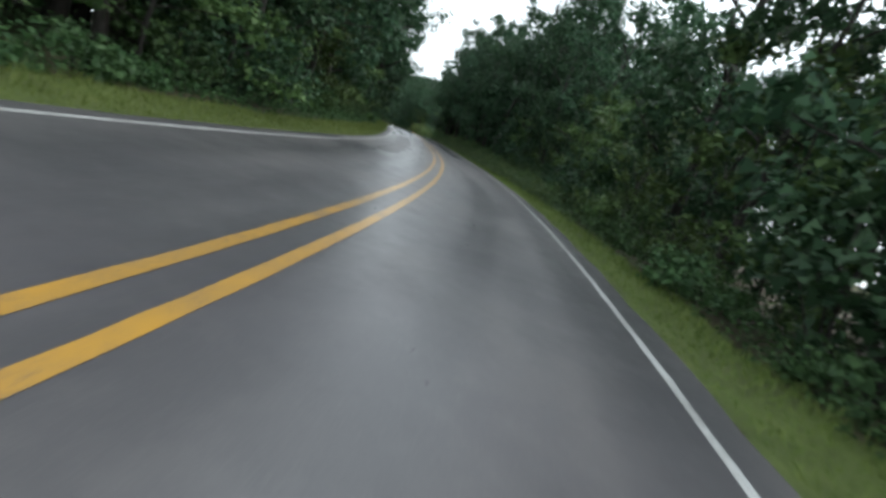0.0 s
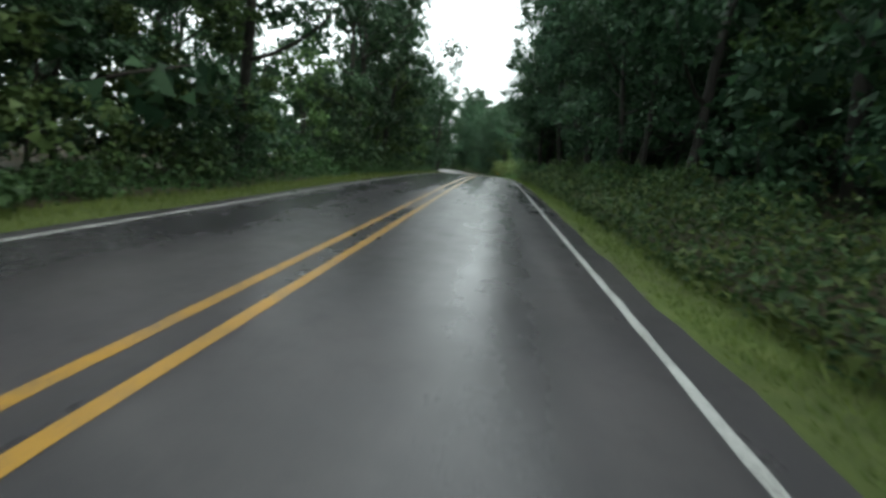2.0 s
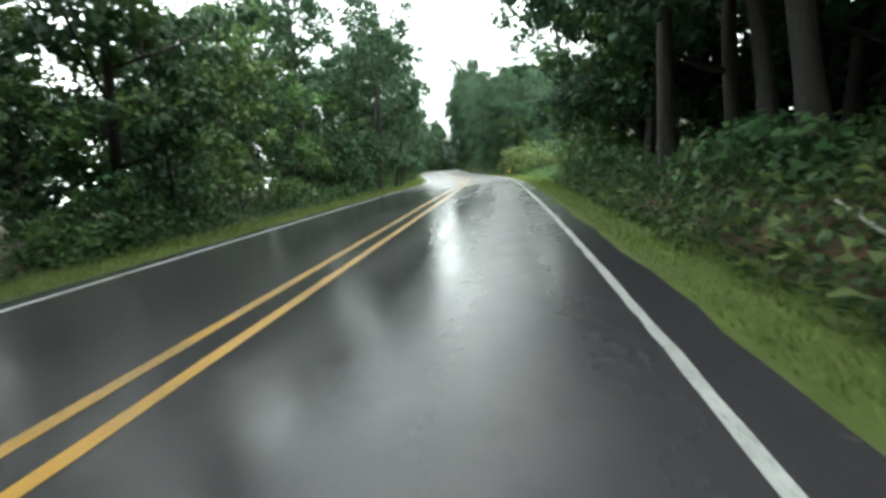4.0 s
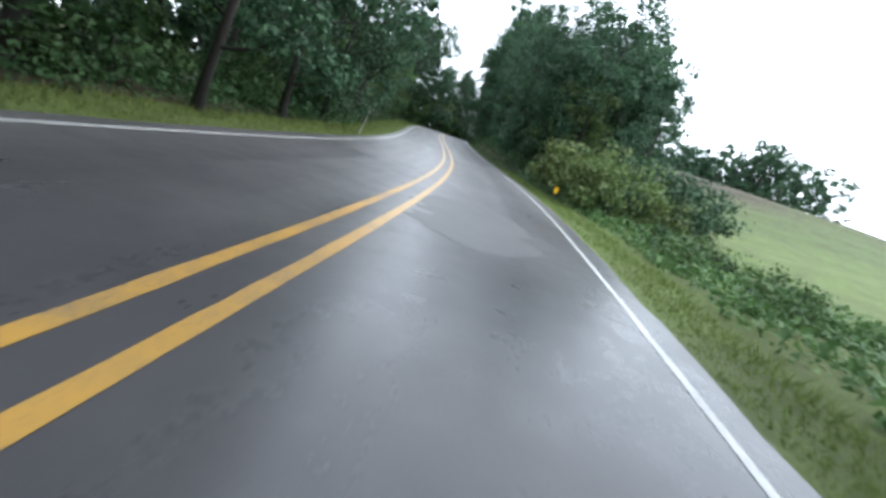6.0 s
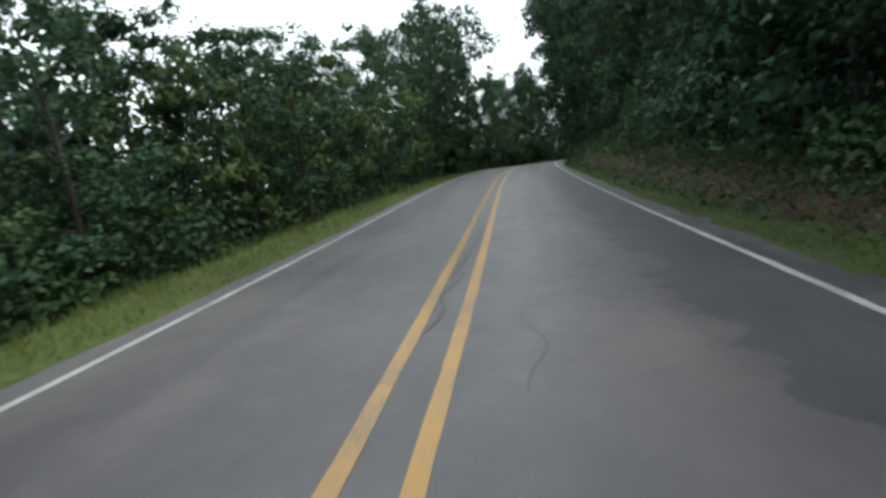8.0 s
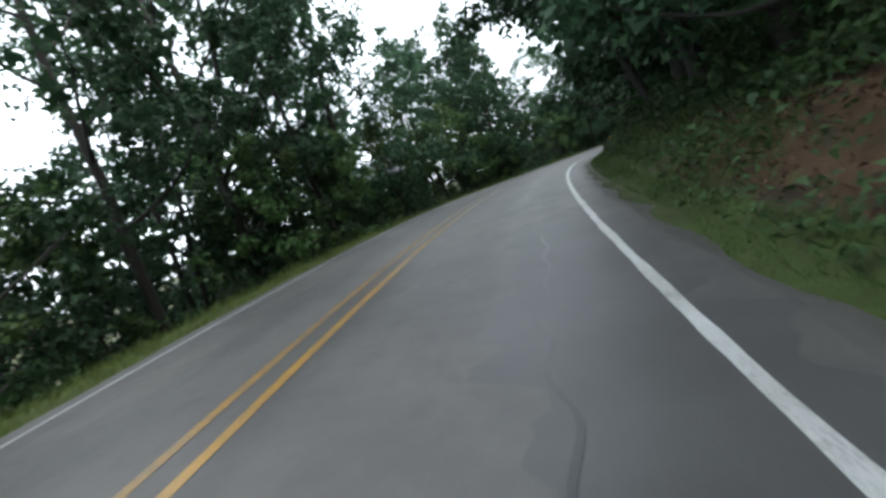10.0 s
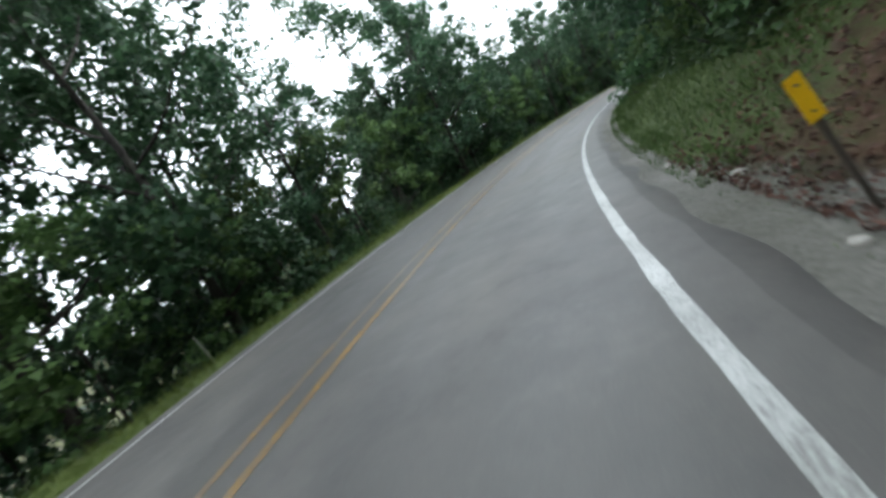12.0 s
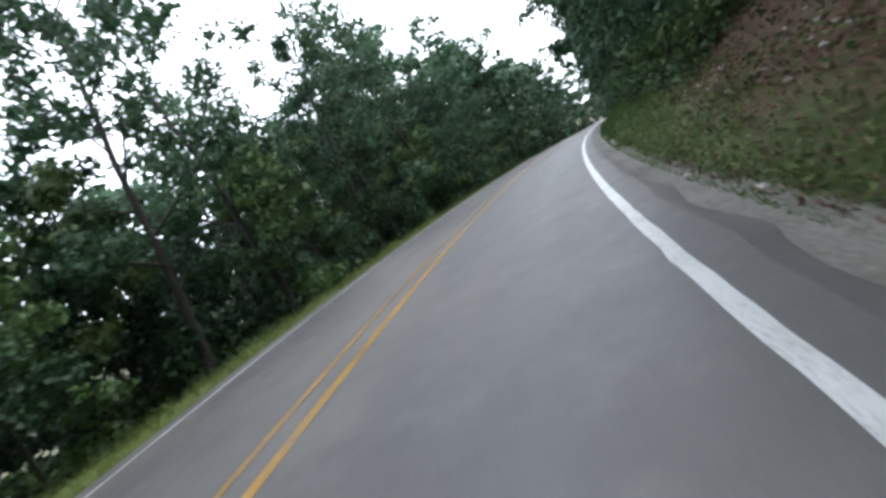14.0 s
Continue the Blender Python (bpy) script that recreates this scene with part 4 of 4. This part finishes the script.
undergrowth("weeds", "knee-high leafy weeds between verge and trees", [(-14, 74), (-14, 74), (94, 142), (94, 142)], 1, 0.0, 3.2, 190, 0.7, 0.09, LEAF_BUSH, 11)
undergrowth("weeds", "knee-high leafy weeds between verge and trees", [(-14, 104)], -1, 0.2, 2.8, 300, 0.7, 0.10, LEAF_BUSH, 12)
undergrowth("weeds", "knee-high leafy weeds below the verge", [(104, 260)], -1, 0.6, 3.0, 280, 0.7, 0.10, LEAF_BUSH, 16)
undergrowth("leaf_litter", "brown dead leaves lying on the red clay bank", [(112, 142)], 1, 0.3, 3.5, 240, 0.05, 0.055, LITTER_LEAF, 13, "leaf litter")
undergrowth("leaf_litter", "thick brown and reddish dead leaves on the bare bank", [(163, 170.5)], 1, -0.05, 3.6, 1300, 0.05, 0.052, LITTER_LEAF, 23, "leaf litter")
undergrowth("leaf_litter", "scattered brown dead leaves in the grass at the foot of the bank", [(199.5, 208)], 1, 0.0, 1.4, 190, 0.04, 0.05, LITTER_LEAF, 26, "leaf litter")
undergrowth("leaf_litter", "pale and reddish dead leaves on the bare red clay", [(200, 212)], 1, 0.9, 3.4, 420, 0.05, 0.055, LITTER_LEAF, 27, "leaf litter")
undergrowth("weeds", "low olive-green weeds at the foot of the bank", [(199, 212)], 1, 0.1, 1.5, 260, 0.12, 0.06, LEAF_PALE, 28)

undergrowth("weeds", "rank grass and weeds on the field's edge", [(74, 98)], 1, 0.6, 6.5, 330, 0.55, 0.15, LEAF_BRIGHT, 20)
undergrowth("weeds", "leafy creepers and weeds over the upper bank", [(112, 136)], 1, 0.9, 4.5, 560, 0.6, 0.09, LEAF_BUSH, 14)
undergrowth("weeds", "leafy creepers and weeds over the upper bank", [(136, 163), (136, 163), (171, 198), (210, 250)], 1, 1.2, 4.5, 420, 0.6, 0.12, LEAF_BUSH, 17)
undergrowth("weeds", "a few leafy weeds in the grass of the bank", [(140, 163)] * 7 + [(186, 250)], 1, 0.45, 3.2, 60, 0.25, 0.07, LEAF_BUSH, 18)
undergrowth("leaf_litter", "brown dead leaves on the upper bank", [(136, 164), (138, 164), (186, 198)], 1, 1.0, 5.0, 90, 0.05, 0.08, LITTER_LEAF, 19, "leaf litter")
undergrowth("weeds", "tall weeds on the bank under the trees", [(10, 74)], 1, 0.1, 5.0, 330, 0.7, 0.12, LEAF_BUSH, 15)
undergrowth("weeds", "light green leafy weeds on the bank under the trees", [(10, 74)], 1, 0.0, 4.0, 240, 0.75, 0.12, LEAF_PALE, 25)


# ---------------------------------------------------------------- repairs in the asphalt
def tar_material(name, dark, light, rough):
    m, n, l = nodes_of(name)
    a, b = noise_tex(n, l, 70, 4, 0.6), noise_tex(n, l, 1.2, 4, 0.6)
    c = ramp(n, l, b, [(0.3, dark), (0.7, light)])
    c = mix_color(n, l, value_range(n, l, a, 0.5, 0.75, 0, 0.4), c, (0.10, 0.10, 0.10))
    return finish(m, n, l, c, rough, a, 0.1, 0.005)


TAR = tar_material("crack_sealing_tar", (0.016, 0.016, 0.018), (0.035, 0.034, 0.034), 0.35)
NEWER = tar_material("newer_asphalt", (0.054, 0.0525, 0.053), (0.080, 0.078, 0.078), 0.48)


def ribbon(name, s0, lat0, s1, lat1, width, seed, mat, dz, label, wander=0.12):
    """A strip laid on the asphalt that wanders between two places, with ragged sides."""
    rng = np.random.default_rng(seed)
    length = math.hypot(s1 - s0, lat1 - lat0)
    n = max(12, int(12 * length))
    u = np.linspace(0, 1, n)

    def waver(low, high):
        """Smooth random wavering of unit size, with waves between two lengths in metres."""
        k = rng.uniform(2 * np.pi / high, 2 * np.pi / low, 9)
        return (np.sin(np.outer(u * length, k) + rng.uniform(0, 6.3, 9)) * k[None] ** -0.5).sum(1) / np.sqrt((1 / k).sum() / 2)

    S, A = s0 + (s1 - s0) * u, lat0 + (lat1 - lat0) * u
    d = np.array([s1 - s0, lat1 - lat0]) / length
    wob = waver(0.8, max(2.0, length)) * wander * 0.6 * np.sin(np.pi * u) ** 0.5
    w = width * np.clip(1 - np.abs(2 * u - 1) ** max(4, 2 * length / width), 0.02, 1) / 2
    edge = [w * (0.9 + 0.16 * waver(0.3, 3.0) + 0.05 * rng.normal(0, 1, n)) for _ in range(2)]
    rows = []
    for k in (-1, -0.3, 0.3, 1):
        off = wob + k * edge[k > 0]
        ss, aa = S - d[1] * off, A + d[0] * off
        x, y, z = spot(ss, aa)
        rows.append(np.stack([x, y, z + dz], 1))
    v = np.stack(rows, 1).reshape(-1, 3)
    idx = np.arange(n * 4).reshape(n, 4)
    f = np.stack([idx[:-1, :-1], idx[:-1, 1:], idx[1:, 1:], idx[1:, :-1]], -1).reshape(-1, 4).tolist()
    return part(name, smooth_mesh(name, v, f, mat), road, label)


for k, (s0, a0, s1, a1, w) in enumerate([(60, 1.0, 66, 0.6, 0.09), (66, 0.55, 72, 1.15, 0.12), (64.5, 0.2, 67, 1.1, 0.06),
                                         (68, 2.4, 74, 2.7, 0.08), (72, 0.4, 75, 1.9, 0.06), (9, -2.2, 13, -1.2, 0.06), (13, -1.1, 15, -0.6, 0.05), (97, -1.9, 100, -1.2, 0.016), (96.5, -2.4, 98, -1.5, 0.02), (109, -0.12, 114, 0.1, 0.035),
                                         (108, 0.7, 112, 0.9, 0.012), (130, 2.1, 141, 2.35, 0.04), (148, 1.2, 153, 1.5, 0.012), (196, 0.9, 200, 0.7, 0.012)]):
    ribbon("tar_seam", s0, a0, s1, a1, w, 200 + k, TAR, 0.006, "black tar-sealed crack in the asphalt" if k == 0 else "")
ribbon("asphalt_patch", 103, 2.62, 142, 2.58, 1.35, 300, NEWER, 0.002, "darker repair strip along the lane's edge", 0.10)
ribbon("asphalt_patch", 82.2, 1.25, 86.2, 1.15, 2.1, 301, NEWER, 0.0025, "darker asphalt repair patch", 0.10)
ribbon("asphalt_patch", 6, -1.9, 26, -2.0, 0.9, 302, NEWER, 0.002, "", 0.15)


# ---------------------------------------------------------------- markers and dead wood
def plain_material(name, base, rough, metal=0.0, spots=(0.1, 0.1, 0.1), amount=0.4):
    m, n, l = nodes_of(name)
    a, b = noise_tex(n, l, 14, 5, 0.65), noise_tex(n, l, 90, 3, 0.6)
    c = mix_color(n, l, value_range(n, l, a, 0.5, 0.75, 0.0, amount), base, spots)
    finish(m, n, l, c, rough, b, 0.15, 0.002)
    m.node_tree.nodes["Principled BSDF"].inputs["Metallic"].default_value = metal
    return m


SIGN_YELLOW = plain_material("yellow_reflective_sheeting", (0.80, 0.47, 0.01), 0.35, 0.0, (0.55, 0.33, 0.03), 0.35)
STEEL = plain_material("rusted_steel", (0.10, 0.085, 0.07), 0.6, 0.3, (0.07, 0.045, 0.03), 0.6)
GREY_WOOD = plain_material("weathered_grey_wood", (0.33, 0.32, 0.30), 0.8, 0.0, (0.17, 0.16, 0.14), 0.6)


def block(size, mat, bevel=0.003, name="block"):
    bm = bmesh.new()
    bmesh.ops.create_cube(bm, size=1.0)
    bmesh.ops.scale(bm, vec=size, verts=bm.verts)
    bmesh.ops.bevel(bm, geom=bm.edges[:], offset=bevel, segments=2, affect="EDGES")
    me = bpy.data.meshes.new(name)
    bm.to_mesh(me)
    bm.free()
    me.materials.append(mat)
    return me


def channel_post(height):
    """A steel post with a hat-shaped section."""
    prof = [(-0.04, 0.0), (-0.022, 0.0), (-0.014, 0.024), (0.014, 0.024), (0.022, 0.0), (0.04, 0.0), (0.04, -0.004), (0.018, -0.004), (0.010, 0.019), (-0.010, 0.019), (-0.018, -0.004), (-0.04, -0.004)]
    n = len(prof)
    v = [(x * 0.5, y * 0.5, z) for z in (-0.3, height) for x, y in prof]
    f = [[i, (i + 1) % n, n + (i + 1) % n, n + i] for i in range(n)] + [list(range(n - 1, -1, -1)), list(range(n, 2 * n))]
    return smooth_mesh("post", v, f, STEEL, False)


def object_marker(s, lat, centre_z, turn, wide, tall, lean=0):
    e = new("object_marker")
    x, y, z0 = (float(v) for v in spot(s, lat))
    g = float(ground_z(s, lat))
    top = z0 + centre_z + tall / 2 - g
    e.matrix_basis = pose(x, y, g, 0, lean, math.degrees(float(line_at(s)[3])) + turn)
    part("post", channel_post(top), e, "rusty steel channel post")
    p = part("plate", block((wide, 0.004, tall), SIGN_YELLOW, 0.0015, "plate"), e, "plain yellow reflective plate")
    p.location = (0, -0.008, top - tall / 2)
    for dz in (tall * 0.3, -tall * 0.3):
        bm = bmesh.new()
        bmesh.ops.create_cone(bm, cap_ends=True, segments=6, radius1=0.009, radius2=0.008, depth=0.008, matrix=Matrix.Rotation(radians(90), 4, "X"))
        me = bpy.data.meshes.new("bolt")
        bm.to_mesh(me)
        bm.free()
        me.materials.append(STEEL)
        b = part("bolt", me, p)
        b.location = (0, -0.006, dz)
    return tagged(e, "small yellow reflective plate on a steel post in the verge", "road marker", "yellow markers beside the road")


object_marker(94.0, 4.1, 0.44, 4, 0.12, 0.21)
object_marker(167.6, 4.06, 0.66, 12, 0.09, 0.25, -14)


def pole(name, s, lat, length, r, tilt, turn, label, category, mat=None, seed=1, stubs=2):
    """A bare leaning stake or fallen limb with the stubs of its branches."""
    rng = np.random.default_rng(seed)
    V, F = [], []

    def add(p, rr, k):
        v, f = tube(p, rr, k)
        o = sum(len(a) for a in V)
        V.append(v)
        F.extend([[i + o for i in q] for q in f])

    pts, _ = limb(rng, (0, 0, -0.15), (0, 0, 1), length + 0.15, r, 0.05, 7, 0.02)
    add(pts, r * np.linspace(1.1, 0.6, len(pts)), 8)
    for k in range(stubs):
        q = pts[3 + k * 2]
        tw, tr = limb(rng, q, rng.normal(0, 1, 3) + np.array([0, 0, 0.8]), length * 0.13, r * 0.4, 0.1, 3)
        add(tw, tr, 5)
    x, y, _ = (float(v) for v in spot(s, lat))
    ob = new(name, smooth_mesh(name, np.concatenate(V), F, mat or GREY_WOOD))
    ob.matrix_basis = pose(x, y, float(ground_z(s, lat)), 0, 0, turn) @ pose(0, 0, 0, tilt, 0, 0)
    return tagged(ob, label, category)


pole("stake", 95.2, -3.62, 1.0, 0.024, 6, 100, "grey weathered stake leaning at the road's edge", "stake", seed=3, stubs=0)
pole("dead_branch", 160.9, 4.2, 0.42, 0.010, 12, 150, "pale bare broken branch sticking out of the bank", "branch", seed=4)
pole("dead_branch", 172.0, -4.9, 0.8, 0.02, 35, 40, "pale bare broken branch in the verge", "branch", seed=5)
pole("dead_branch", 57.2, 4.9, 0.7, 0.02, 70, 200, "pale bare broken branch on the bank", "branch", seed=6)


def stone(s, lat, size, seed):
    rng = np.random.default_rng(seed)
    bm = bmesh.new()
    bmesh.ops.create_icosphere(bm, subdivisions=2, radius=1.0)
    for v in bm.verts:
        v.co *= 1 + 0.22 * noise.noise(v.co * 1.7 + Vector((seed, 0, 0))) + 0.08 * rng.normal()
        v.co.z *= 0.6
    bmesh.ops.scale(bm, vec=(size, size * 0.75, size), verts=bm.verts)
    me = bpy.data.meshes.new("stone")
    bm.to_mesh(me)
    bm.free()
    me.materials.append(PALE_STONE)
    x, y, _ = (float(v) for v in spot(s, lat))
    ob = new("stone", me)
    ob.matrix_basis = pose(x, y, float(ground_z(s, lat)) - 0.02 + size * 0.25, 0, 0, rng.uniform(0, 360))
    return tagged(ob, "pale grey stone lying at the foot of the bank", "stone", "stones on the bank")


PALE_STONE = plain_material("pale_stone", (0.36, 0.34, 0.31), 0.8, 0.0, (0.2, 0.17, 0.14), 0.6)
for k, (s, lat, size) in enumerate([(58.4, 4.7, 0.09), (56.6, 4.45, 0.06), (60.1, 4.6, 0.07), (166.2, 4.0, 0.08), (167.4, 3.85, 0.05), (169.3, 4.05, 0.07), (171.0, 3.85, 0.06), (188.2, 3.75, 0.05), (204.8, 3.9, 0.06), (206.4, 3.8, 0.05), (127.0, 4.0, 0.06), (131.0, 4.1, 0.08)]):
    stone(s, lat, size, 400 + k)
rng = random.Random(44)
for k in range(26):
    stone(rng.uniform(205.2, 210.0), 4.75 + abs(rng.gauss(0, 0.45)), rng.uniform(0.018, 0.05), 430 + k)
